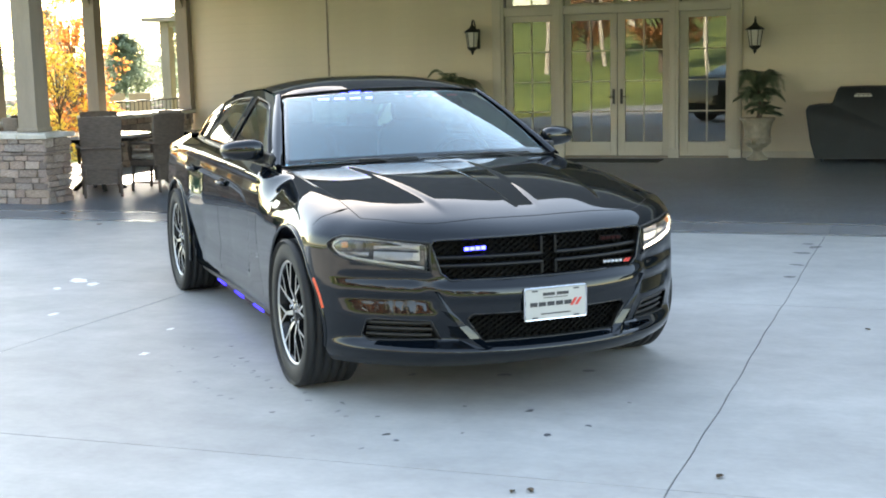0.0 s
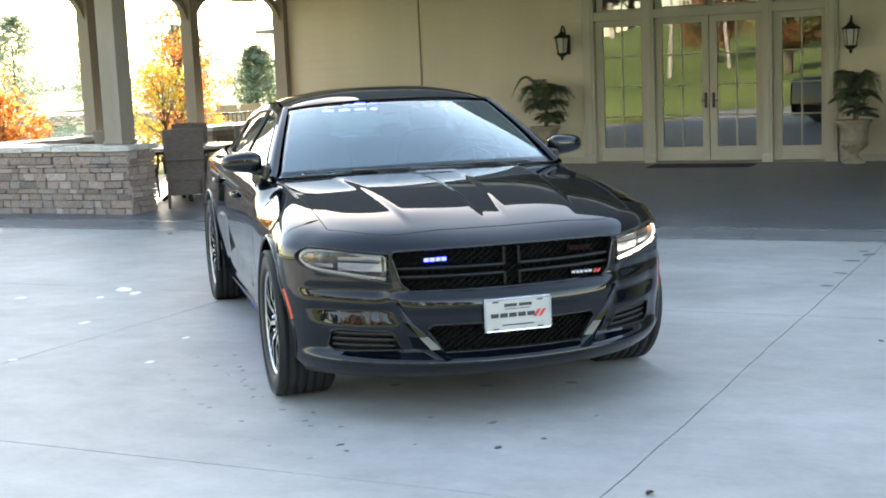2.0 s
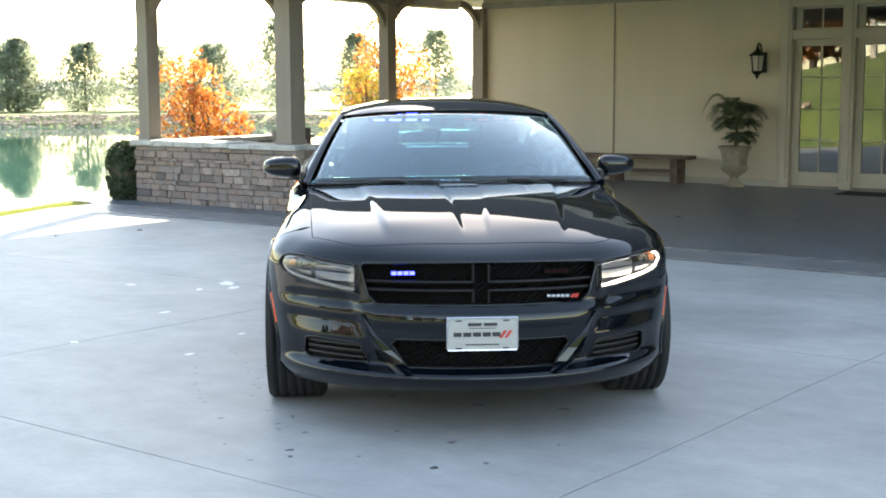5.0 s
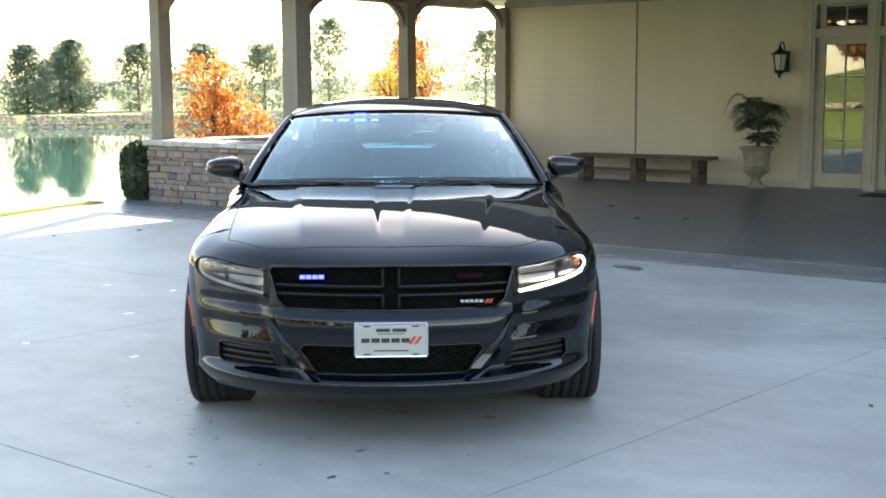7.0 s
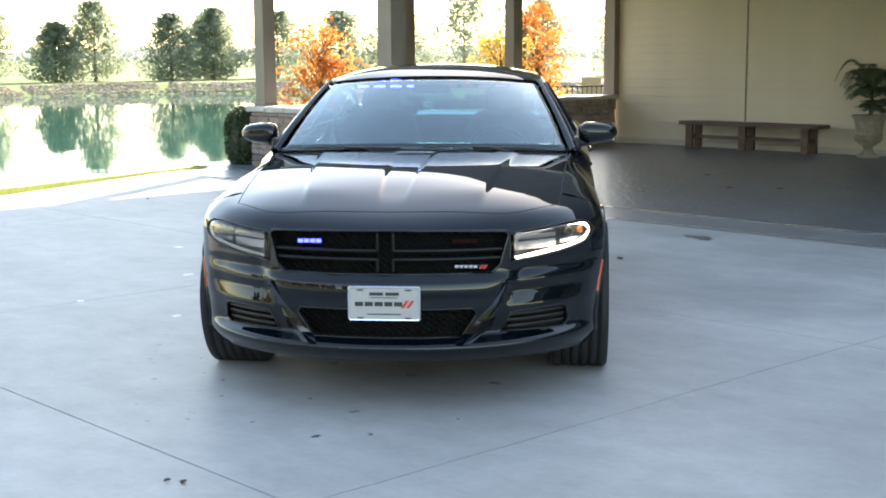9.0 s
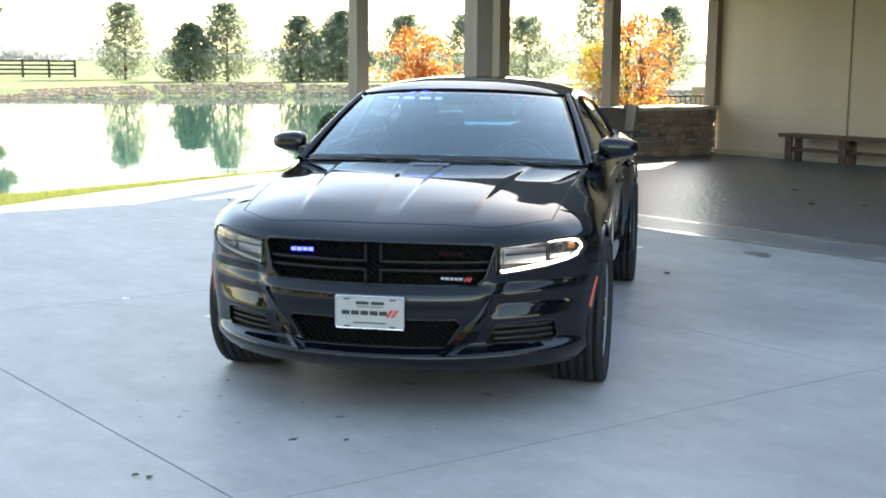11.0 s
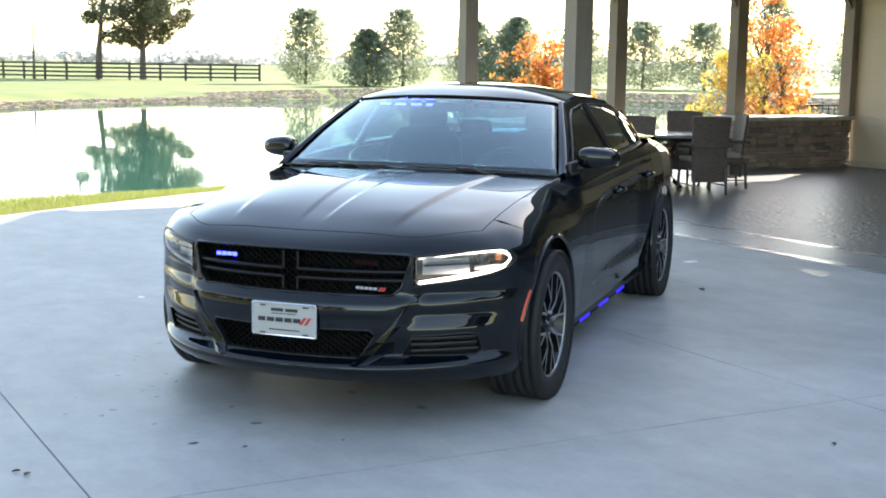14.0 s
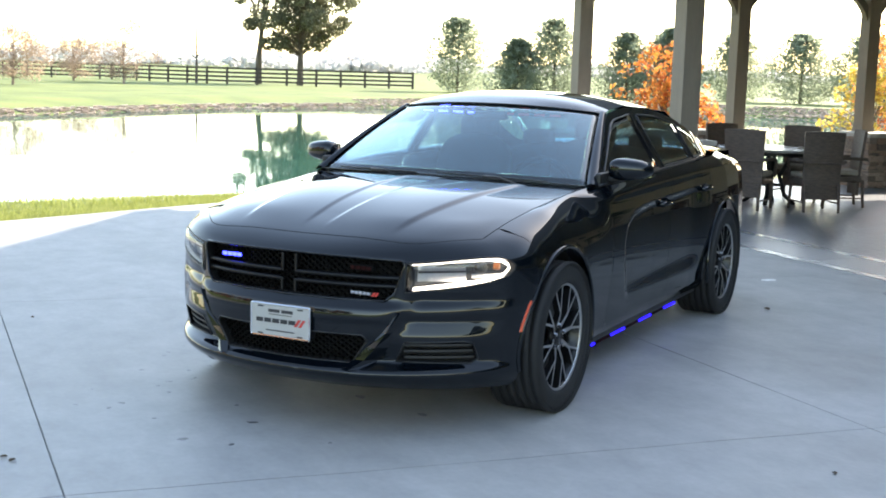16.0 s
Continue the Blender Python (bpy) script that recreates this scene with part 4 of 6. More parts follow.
def car_side(car, side):
    spans = (("front_fender", 0.785, SIDE_Y), ("front_door", -0.325, 0.779), ("rear_door", -1.16, -0.331), ("rear_quarter", -2.5, -1.166))
    made = {}
    for name, ya, yb in spans:
        n = max(8, int((yb - ya) / (0.007 if name == "front_door" else 0.013)))
        rows = [[(side * x, y, z) for x, z in side_profile(y)] for y in np.linspace(ya, yb, n + 1)]
        bm = bmesh.new()
        grid_mesh(bm, rows)
        for wy in (1.525, -1.525):
            ring = [(wy + 0.425 * math.cos(a), 0.372 + 0.425 * math.sin(a)) for a in np.linspace(-0.5, math.pi + 0.5, 40)]
            ring += [(wy - 0.40, 0.0), (wy + 0.40, 0.0)]
            if ya < wy + 0.5 and yb > wy - 0.5:
                prof_x = lambda y, z: float(np.interp(z, [q[1] for q in side_profile(y)], [q[0] for q in side_profile(y)]))

                def put(v, y, z):
                    v.co = (side * (prof_x(min(max(y, ya), yb), z) + 0.004), min(max(y, ya), yb), z)

                cut(bm, ring, lambda c: (c.y, c.z), put)
        made[name] = part(name, bm, M_PAINT, car, smooth=True)
    # arch lips and liners
    for wy, owner in ((1.525, "front_fender"), (-1.525, "rear_quarter")):
        w = interp(SIDE_W, wy)
        arc = []
        for a in np.linspace(-0.25, math.pi + 0.25, 48):
            y, z = wy + 0.425 * math.cos(a), 0.372 + 0.425 * math.sin(a)
            arc.append((side * (w - 0.006 if y < SIDE_Y - 0.1 else min(w - 0.006, nose_x(y, z) - 0.002)), y, z))
        part("arch_lip", tube(arc, 0.011, n=6), M_PAINT, made[owner], smooth=True)
        rows = [[(side * xx, wy + 0.43 * math.cos(a), 0.372 + 0.43 * math.sin(a)) for a in np.linspace(-0.3, math.pi + 0.3, 24)] for xx in (0.60, 0.89)]
        bm = bmesh.new()
        grid_mesh(bm, rows)
        part("arch_liner", bm, M_VOID, made[owner])
    # door handles, marker, sill and strip of lights
    for name, y, z in (("front_door", -0.20, 0.868), ("rear_door", -1.03, 0.905)):
        x = float(np.interp(z, [q[1] for q in side_profile(y)], [q[0] for q in side_profile(y)]))
        bm = tube([(side * x, y + 0.095, z), (side * (x + 0.026), y + 0.07, z + 0.002), (side * (x + 0.030), y, z + 0.003), (side * (x + 0.026), y - 0.07, z + 0.002), (side * x, y - 0.095, z)], 0.014, n=8)
        part("handle", bm, M_PAINT, made[name], smooth=True)
        cup = bmesh.new()
        bmesh.ops.create_uvsphere(cup, u_segments=16, v_segments=8, radius=1.0)
        bmesh.ops.scale(cup, vec=(0.006, 0.065, 0.03), verts=cup.verts)
        bmesh.ops.translate(cup, vec=(side * x, y, z), verts=cup.verts)
        part("handle_cup", cup, M_VOID, made[name], smooth=True)
    bm = bmesh.new()
    rows = []
    for a in np.radians([11, 15, 19, 23, 27, 30]):
        ring = []
        for r, out in ((0.428, -0.003), (0.431, 0.004), (0.445, 0.003), (0.448, -0.004)):
            y, z = 1.525 + r * math.cos(a), 0.372 + r * math.sin(a)
            ring.append((side * (nose_x(y, z) + out), y, z))
        rows.append(ring)
    grid_mesh(bm, rows)
    part("side_marker", bm, M_MARKER, made["front_fender"], "orange-red side marker reflector")
    sill = part("sill", box(side * 0.80, -1.12, 0.20, side * 0.895, 1.12, 0.25, 0.015), M_TRIMBLACK, car)
    strip = part("light_rail", box(side * 0.82, -0.80, 0.166, side * 0.862, 1.02, 0.192, 0.003), M_TRIMBLACK, car, "black rail with blue LED segments under the sill")
    for k in range(7):
        y = 0.99 - k * 0.25
        lit = k % 2 == 0
        part("led_segment", box(side * 0.862, y - 0.235, 0.170, side * 0.870, y, 0.184, 0.003), M_BLUE_DIM if lit else M_RED_DARK, strip, "lit blue LED segment" if lit else "dim red LED segment")
    return made


HOOD_C = [(y, 1.052 - 1.236 * (0.035 * u + 0.114 * max(0.0, u) ** 3)) for y, u in ((1.06 + 1.236 * q / 50, q / 50) for q in range(-10, 53))]
HOOD_E = smoothed([(0.80, 1.030), (1.1, 1.004), (1.5, 0.957), (1.86, 0.893), (1.95, 0.884), (2.30, 0.850)], 0.12)


def hood_z(s, y):
    zc, ze = interp(HOOD_C, y), interp(HOOD_E, y)
    return zc - (zc - ze) * abs(s) ** 2.1


CUT = smoothed([(-0.1, 2.2975), (0.0, 2.298), (0.23, 2.291), (0.37, 2.281), (0.48, 2.266), (0.54, 2.244), (0.60, 2.196), (0.68, 2.105), (0.755, 2.012)], 0.02)


def hood_xz(x, y):
    """Height of the bonnet's surface over width and length."""
    z = hood_z(abs(x) / interp([(0.88, 0.796), (1.4, 0.812), (1.92, 0.838), (2.3, 0.845)], y), y)
    near = max(0.0, 1 - max(0.0, interp(CUT, abs(x)) - y) / 0.30)
    return z - (0.003 + 0.022 * smooth(0.25, 0.66, abs(x))) * near ** 2


def hood_edge(y):
    """Half width of the bonnet at a length."""
    return 0.796 - 0.041 * max(0.0, (y - 0.88) / 1.132) ** 1.5


def nose_top(s):
    """Upper edge of the nose panel: along the bonnet's front, its corner, then out over the fender."""
    a = abs(s)
    if a < 0.84:
        x = 0.757 * a / 0.84
        y = interp(CUT, x) + 0.004
    elif a < 0.93:
        y = 2.012 - (2.012 - SIDE_Y) * (a - 0.84) / 0.09
        x = hood_edge(y) + 0.003
    else:
        y = SIDE_Y
        x = 0.766 + (0.845 - 0.766) * (a - 0.93) / 0.07
    return math.copysign(x, s), y, hood_xz(x, y)


def bonnet(car):
    bm = bmesh.new()
    rows = []
    for j in range(61):
        u = j / 60
        row = []
        for i in range(-90, 91):
            s = i / 90
            yr, yc = 1.07 - 0.19 * s * s, interp(CUT, abs(s) * 0.755)
            y = yr + (yc - yr) * u
            x = s * (0.796 - 0.041 * u ** 1.5)
            z = hood_xz(x, y)
            fade = smooth(0.0, 0.10, u) * (1 - smooth(0.80, 0.99, u))
            d1 = 0.11 - 0.06 * u            # edge of the narrow centre spine
            d2 = 0.53 - 0.14 * u            # outer crease
            z -= 0.006 * fade * (1 - smooth(d1 - 0.010, d1 + 0.014, abs(x)))
            z += 0.009 * fade * (1 - smooth(d2 - 0.008, d2 + 0.026, abs(x))) * smooth(d1, d2, abs(x))
            row.append((x, y, z))
        rows.append(row)
    grid_mesh(bm, rows)
    hood = part("bonnet", bm, M_PAINT, car, "creased glossy black bonnet reflecting the sky", smooth=True)
    # gap under the cut line
    gap = [(x, interp(CUT, abs(x)) + 0.002, hood_xz(x, interp(CUT, abs(x)) + 0.002) - 0.0008) for x in np.linspace(-0.757, 0.757, 61)]
    part("shut_line", tube(gap, 0.0025, n=6), M_VOID, hood)
    for side in (-1, 1):
        ed = [(side * (hood_edge(y) + 0.002), y, hood_xz(hood_edge(y), y) - 0.0012) for y in np.linspace(0.88, 2.012, 24)]
        part("shut_line", tube(ed, 0.0025, n=6), M_VOID, hood)
    return hood


RAIL = [(0.87, 1.032), (0.60, 1.172), (0.36, 1.300), (0.20, 1.375), (0.10, 1.402), (-0.25, 1.430), (-0.70, 1.410), (-1.08, 1.345), (-1.40, 1.255), (-1.80, 1.115)][::-1]


def tumble(y, z):
    """Half width of the cabin's side over length and height."""
    return 0.885 - 0.232 * max(0.0, (z - 1.035) / 0.37) ** 1.12 - 0.035 * abs((y + 0.25) / 1.15) ** 4


def shell(rows, thick):
    bm = bmesh.new()
    grid_mesh(bm, rows)
    bmesh.ops.recalc_face_normals(bm, faces=bm.faces)
    bmesh.ops.solidify(bm, geom=bm.faces[:], thickness=thick)
    return bm


ROOF_C = smoothed([(-1.1, 1.440), (-0.8, 1.478), (-0.3, 1.508), (0.0, 1.501), (0.2, 1.479), (0.375, 1.436)], 0.10)


def cabin(car):
    def screen(s, u):
        base = Vector((s * 0.815, 1.04 - 0.185 * s * s, 1.050 - 0.020 * s * s))
        top = Vector((s * 0.622, 0.375 - 0.22 * s * s, 1.434 - 0.030 * s * s))
        p = base.lerp(top, u)
        p.z += 0.020 * math.sin(math.pi * u)
        return p

    part("windscreen", shell([[screen(s, u) for s in np.linspace(-1, 1, 33)] for u in np.linspace(0, 1, 13)], 0.005), M_CAR_GLASS, car, "raked windscreen with a bluish tint", smooth=True)
    band = [[screen(s, u) + Vector((0, -0.014, -0.014)) for s in np.linspace(-1, 1, 33)] for u in (0.968, 0.997)]
    part("screen_band", shell(band, 0.002), M_VOID, car)
    # roof skin
    rows = []
    for j in range(29):
        row = []
        for i in range(-20, 21):
            s = i / 20
            y0, y1 = 0.375 - 0.22 * s * s, -1.10 - 0.10 * s * s
            y = y0 + (y1 - y0) * j / 28
            zc = interp(ROOF_C, y)
            zr = interp(RAIL, y) + 0.008
            xr = tumble(y, interp(RAIL, y)) - 0.012
            xr = min(xr, 0.622 + 0.2 * (0.375 - y)) if y > 0.1 else xr
            row.append((s * xr, y, zc - (zc - zr) * abs(s) ** 2.6))
        rows.append(row)
    bm = bmesh.new()
    grid_mesh(bm, rows)
    part("roof_panel", bm, M_PAINT, car, smooth=True)
    # rear screen and boot lid
    rows = [[(s * (0.60 + 0.05 * u), -1.10 - 0.10 * s * s - (0.72 - 0.05 * s * s) * u, 1.437 - 0.05 * s * s - (0.325 - 0.035 * s * s) * u ** 1.08) for s in np.linspace(-1, 1, 21)] for u in np.linspace(0, 1, 9)]
    part("rear_screen", shell(rows, 0.005), M_CAR_GLASS, car, smooth=True)
    rows = [[(s * (0.79 - 0.06 * u), -1.80 - 0.72 * u + 0.05 * s * s * u, 1.118 - 0.02 * u - 0.012 * s * s + 0.025 * smooth(0.8, 1, u) * (1 - s * s)) for s in np.linspace(-1, 1, 21)] for u in np.linspace(0, 1, 10)]
    rows.append([(x, y - 0.03, z - 0.10) for x, y, z in rows[-1]])
    rows.append([(x, y - 0.02, z - 0.55) for x, y, z in rows[-1]])
    bm = bmesh.new()
    grid_mesh(bm, rows)
    part("boot_lid", bm, M_PAINT, car, smooth=True)
    # sides of the cabin
    wins = (("front_window", -0.245, 0.80), ("rear_window", -1.02, -0.345), ("quarter_window", -1.36, -1.06))
    for side in (-1, 1):
        ys = np.linspace(-1.86, 0.87, 120)
        rows = []
        for y in ys:
            zb = interp(TOP_Z, y) - 0.004
            zr = max(interp(RAIL, y), zb + 0.004)
            rows.append([(side * tumble(y, z), y, z) for z in np.linspace(zb, zr, 18)])
        bm = bmesh.new()
        grid_mesh(bm, rows)

        def put(v, y, z):
            v.co = (side * tumble(y, z), y, z)

        outlines = {}
        for name, ya, yb in wins:
            low = [(y, interp(TOP_Z, y) + 0.018) for y in np.linspace(ya, yb, 12)]
            up = [(y, interp(RAIL, y) - 0.042) for y in np.linspace(yb, ya, 20)]
            up = [(y, z) for y, z in up if z > interp(TOP_Z, y) + 0.025]
            low = [p for p in low if p[0] <= max(q[0] for q in up) + 0.05]
            outlines[name] = low + up
            cut(bm, outlines[name], lambda c: (c.y, c.z), put)
        part("cabin_side", bm, M_PAINT, car, smooth=True)
        for name, ya, yb in wins:
            rows = []
            for y in np.linspace(ya - 0.01, yb + 0.01, 16):
                z0, z1 = interp(TOP_Z, y) + 0.008, max(interp(RAIL, y) - 0.034, interp(TOP_Z, y) + 0.010)
                rows.append([(side * (tumble(y, z) - 0.010), y, z) for z in np.linspace(z0, z1, 8)])
            win = part(name, shell(rows, 0.004), M_SIDE_GLASS, car, "dark tinted side glass", smooth=True)
            edge = [Vector((side * (tumble(y, z) + 0.001), y, z)) for y, z in outlines[name]]
            part("window_seal", tube(edge + [edge[0]], 0.006, n=6), M_TRIMBLACK, win, smooth=True)
        belt = [(side * (tumble(y, interp(TOP_Z, y)) + 0.004), y, interp(TOP_Z, y) + 0.006) for y in np.linspace(-1.36, 0.80, 24)]
        part("belt_moulding", tube(belt, 0.009, n=6), M_TRIMBLACK, car, smooth=True)
        # pillar trim beside the windscreen
        pil = []
        for u in np.linspace(0, 1, 16):
            p = screen(side, u)
            q = Vector((side * tumble(p.y, interp(RAIL, p.y)), p.y - 0.015, interp(RAIL, p.y)))
            row = []
            for k in range(9):
                a = math.pi / 2 * k / 8
                v = p.lerp(q, k / 8) + Vector((side * 0.10, 0.5, 0.8)) * 0.013 * math.sin(2 * a)
                row.append(v + Vector((0, 0.003, 0.003)))
            pil.append(row)
        bm = bmesh.new()
        grid_mesh(bm, pil)
        part("pillar_cover", bm, M_PAINT, car, smooth=True)
        # door mirror
        bm = bmesh.new()
        bmesh.ops.create_uvsphere(bm, u_segments=28, v_segments=16, radius=1.0)
        for v in bm.verts:
            c = v.co
            sq = [math.copysign(abs(k) ** 0.72, k) for k in c]
            v.co = (side * (0.975 + 0.112 * sq[0] * 1.0), 0.60 + 0.085 * sq[1] - 0.035 * (sq[0] * 1), 1.118 + 0.058 * sq[2] * (1 - 0.18 * sq[0]))
            if v.co.y < 0.55:
                v.co.y = 0.55
        mir = part("door_mirror", bm, M_PAINT, car, "glossy black door mirror housing", smooth=True)
        part("mirror_foot", tube([(side * 0.84, 0.66, 1.055), (side * 0.90, 0.63, 1.066), (side * 0.96, 0.61, 1.085)], 0.026, 0.022, 10), M_TRIMBLACK, mir, smooth=True)
        part("mirror_sail", box(side * 0.835, 0.60, 1.035, side * 0.868, 0.79, 1.10, 0.012), M_TRIMBLACK, mir)
        part("mirror_face", box(side * 0.885, 0.546, 1.075, side * 1.07, 0.5495, 1.158), M_MIRROR, mir)
    # wipers on the cowl
    for x0, x1 in ((-0.62, -0.02), (0.10, 0.66)):
        pts = [screen(x / 0.8, 0.008 + 0.016 * t) + Vector((0, 0.008, 0.008)) for t, x in zip(np.linspace(0, 1, 10), np.linspace(x0, x1, 10))]
        w = part("wiper", tube(pts, 0.0035, 0.003, 6), M_TRIMBLACK, car, smooth=True)
        m = pts[5]
        part("wiper_arm", tube([m, (m.x - 0.1, m.y + 0.03, m.z), (m.x - 0.22, m.y + 0.05, m.z - 0.03)], 0.007, n=6), M_TRIMBLACK, w, smooth=True)
    rows = [[(s * 0.80, 1.07 - 0.19 * s * s + d, hood_z(s, 1.07 - 0.19 * s * s) - 0.012 - 0.1 * max(0, -d)) for s in np.linspace(-1, 1, 21)] for d in (0.05, -0.06)]
    bm = bmesh.new()
    grid_mesh(bm, rows)
    part("cowl", bm, M_TRIMBLACK, car)
    # warning bar behind the top of the windscreen
    frit = [[screen(s, u) + Vector((0, -0.012, -0.010)) for s in np.linspace(-1, 1, 33)] for u in (-0.03, 0.0, 0.016)]
    part("screen_band", shell(frit, 0.002), M_VOID, car)
    part("header_seal", tube([screen(s, 1.0) + Vector((0, -0.001, 0.001)) for s in np.linspace(-1, 1, 33)], 0.003, n=6), M_TRIMBLACK, car, smooth=True)
    part("cowl_seal", tube([screen(s, 0.0) + Vector((0, 0.004, 0.004)) for s in np.linspace(-1, 1, 33)], 0.0025, n=8), M_TRIMBLACK, car, smooth=True)
    bar = part("visor_light_bar", box(-0.47, 0.285, 1.360, 0.47, 0.315, 1.387, 0.006), M_TRIMBLACK, car, "slim LED bar behind the windscreen, blue half lit")
    for k in range(4):
        for sgn, m in ((1, M_BLUE_BAR), (-1, M_RED_OFF)):
            x = sgn * (0.115 + k * 0.098)
            part("led_module", box(x - 0.034, 0.315, 1.367, x + 0.034, 0.319, 1.380, 0.002), m, bar)
    part("rear_view_mirror", box(-0.11, 0.30, 1.335, 0.11, 0.325, 1.385, 0.012), M_TRIMBLACK, car)


def rounded(cx, cy, cz, sx, sy, sz, p=0.55, tilt=0.0):
    bm = bmesh.new()
    bmesh.ops.create_uvsphere(bm, u_segments=20, v_segments=12, radius=1.0)
    for v in bm.verts:
        v.co = Vector([math.copysign(abs(k) ** p, k) * s for k, s in zip(v.co, (sx, sy, sz))])
    bmesh.ops.rotate(bm, cent=(0, 0, 0), matrix=Matrix.Rotation(tilt, 3, "X"), verts=bm.verts)
    bmesh.ops.translate(bm, vec=(cx, cy, cz), verts=bm.verts)
    return bm


def interior(car):
    part("floor_pan", box(-0.84, -2.40, 0.21, 0.84, 1.95, 0.25), M_VOID, car)
    part("bulkhead", box(-0.78, 1.0, 0.25, 0.78, 1.06, 0.98), M_VOID, car)
    part("engine_bay", box(-0.55, 1.06, 0.25, 0.55, 2.10, 0.80), M_VOID, car)
    part("boot_box", box(-0.70, -2.40, 0.25, 0.70, -1.80, 1.04), M_VOID, car)
    part("parcel_shelf", box(-0.70, -1.85, 0.98, 0.70, -1.42, 1.03, 0.01), M_SEAT, car)
    part("dashboard", rounded(0, 0.78, 0.90, 0.80, 0.27, 0.13), M_TRIMBLACK, car, smooth=True)
    for x in (-0.40, 0.40):
        seat = part("front_seat", rounded(x, 0.02, 0.50, 0.27, 0.30, 0.12), M_SEAT, car, "black cloth front seat", smooth=True)
        part("seat_back", rounded(x, -0.30, 0.86, 0.26, 0.10, 0.36, tilt=0.22), M_SEAT, seat, smooth=True)
        part("headrest", rounded(x, -0.40, 1.265, 0.13, 0.055, 0.085, tilt=0.15), M_SEAT, seat, smooth=True)
    bench = part("rear_seat", rounded(0, -0.95, 0.50, 0.66, 0.30, 0.12), M_SEAT, car, "black rear bench seat", smooth=True)
    part("seat_back", rounded(0, -1.30, 0.82, 0.66, 0.10, 0.32, tilt=0.25), M_SEAT, bench, smooth=True)
    for x in (-0.40, 0.40):
        part("headrest", rounded(x, -1.42, 1.16, 0.12, 0.05, 0.06), M_SEAT, bench, smooth=True)
    ring = [(-0.40 + 0.185 * math.cos(a), 0.52 - 0.07 * math.sin(a), 0.96 + 0.17 * math.sin(a)) for a in np.linspace(0, 2 * math.pi, 25)]
    part("steering_wheel", tube(ring, 0.016, n=8), M_TRIMBLACK, car, smooth=True)


def make_wheel(car, x_face, y, side):
    """One wheel: tyre, rim, spokes, hub. x_face is where the rim's outer face lies."""
    r, rr, wt = 0.366, 0.258, 0.27
    w = thing("wheel", "", "", at=pose(x_face, y, r - 0.004, 0, 0, 0 if side > 0 else 180))
    for key in ("label", "category"):
        if key in w:
            del w[key]
    w.parent = car

    def ring_mesh(profile, n=56):
        bm = bmesh.new()
        rows = [[(xx, rad * math.cos(2 * math.pi * k / n), rad * math.sin(2 * math.pi * k / n)) for k in range(n)] for xx, rad in profile]
        grid_mesh(bm, rows, True)
        return bm

    x0 = 0.012 - wt
    prof = [(x0, rr), (x0 - 0.008, rr + 0.03), (x0 - 0.004, r - 0.03), (x0 + 0.012, r - 0.008)]
    g = x0 + 0.02
    while g < 0.012 - 0.03:
        prof += [(g, r - 0.001), (g + 0.032, r), (g + 0.033, r - 0.009), (g + 0.043, r - 0.009)]
        g += 0.044
    prof += [(0.000, r - 0.010), (0.014, r - 0.032), (0.020, r - 0.058), (0.018, rr + 0.022), (0.010, rr + 0.006), (-0.004, rr)]
    bm = ring_mesh(prof)
    part("tyre", bm, M_TYRE, w, "chunky black tyre with grooved tread", smooth=True)
    # shoulder lugs
    bm = bmesh.new()
    for k in range(60):
        a = 2 * math.pi * k / 60
        for xa, xb in ((-0.015, 0.0095),):
            q = box(xa, -0.014, r - 0.03, xb, 0.014, r - 0.0155)
            q.transform(Matrix.Rotation(a, 4, "X"))
            me = bpy.data.meshes.new("lug_tmp")
            q.to_mesh(me)
            q.free()
            bm.from_mesh(me)
            bpy.data.meshes.remove(me)
    lug = part("tread_edge", bm, M_TYRE, w)
    tagged(lug, kind="stuff")
    rim = part("rim", ring_mesh([(-0.20, rr - 0.02), (-0.09, rr - 0.035), (-0.03, rr - 0.02), (-0.008, rr - 0.010), (0.0, rr), (-0.006, rr + 0.006)]), M_RIM_DARK, w, "black alloy rim with bright machined spokes", smooth=True)
    part("rim_edge", ring_mesh([(-0.004, rr - 0.009), (0.003, rr - 0.005), (0.004, rr + 0.001), (-0.002, rr + 0.004)]), M_RIM_CUT, rim, smooth=True)
    bm = ring_mesh([(-0.10, 0.165), (-0.085, 0.165), (-0.085, 0.05), (-0.10, 0.05)], 36)
    part("brake_disc", bm, M_LAMPDARK, rim)
    # eight forked spokes: a stem that splits into two arms
    for k in range(8):
        a = 2 * math.pi * k / 8 + 0.2
        fork = (-0.004, 0.122 * math.cos(a), 0.122 * math.sin(a))
        runs = [((-0.022, 0.055 * math.cos(a), 0.055 * math.sin(a)), fork, 0.013, 0.010)]
        for sgn in (-1, 1):
            e = a + sgn * 0.175
            runs.append((fork, (-0.006, (rr - 0.006) * math.cos(e), (rr - 0.006) * math.sin(e)), 0.0075, 0.0065))
        for p0, p1, h0, h1 in runs:
            p0, p1 = Vector(p0), Vector(p1)
            d = (p1 - p0).normalized()
            n = Vector((1, 0, 0)).cross(d).normalized()
            rd, rf = [], []
            for t in (-0.03, 0.35, 0.7, 1.0):
                p = p0.lerp(p1, t)
                hw = h0 + (h1 - h0) * t
                back = Vector((0.028, 0, 0))
                rd.append([p - n * hw, p - n * hw - back, p + n * hw - back, p + n * hw])
                rf.append([p - n * (hw - 0.0015) + Vector((0.0015, 0, 0)), p + n * (hw - 0.0015) + Vector((0.0015, 0, 0))])
            dark, face = bmesh.new(), bmesh.new()
            grid_mesh(dark, rd, True)
            grid_mesh(face, rf)
            part("spoke", dark, M_RIM_DARK, rim)
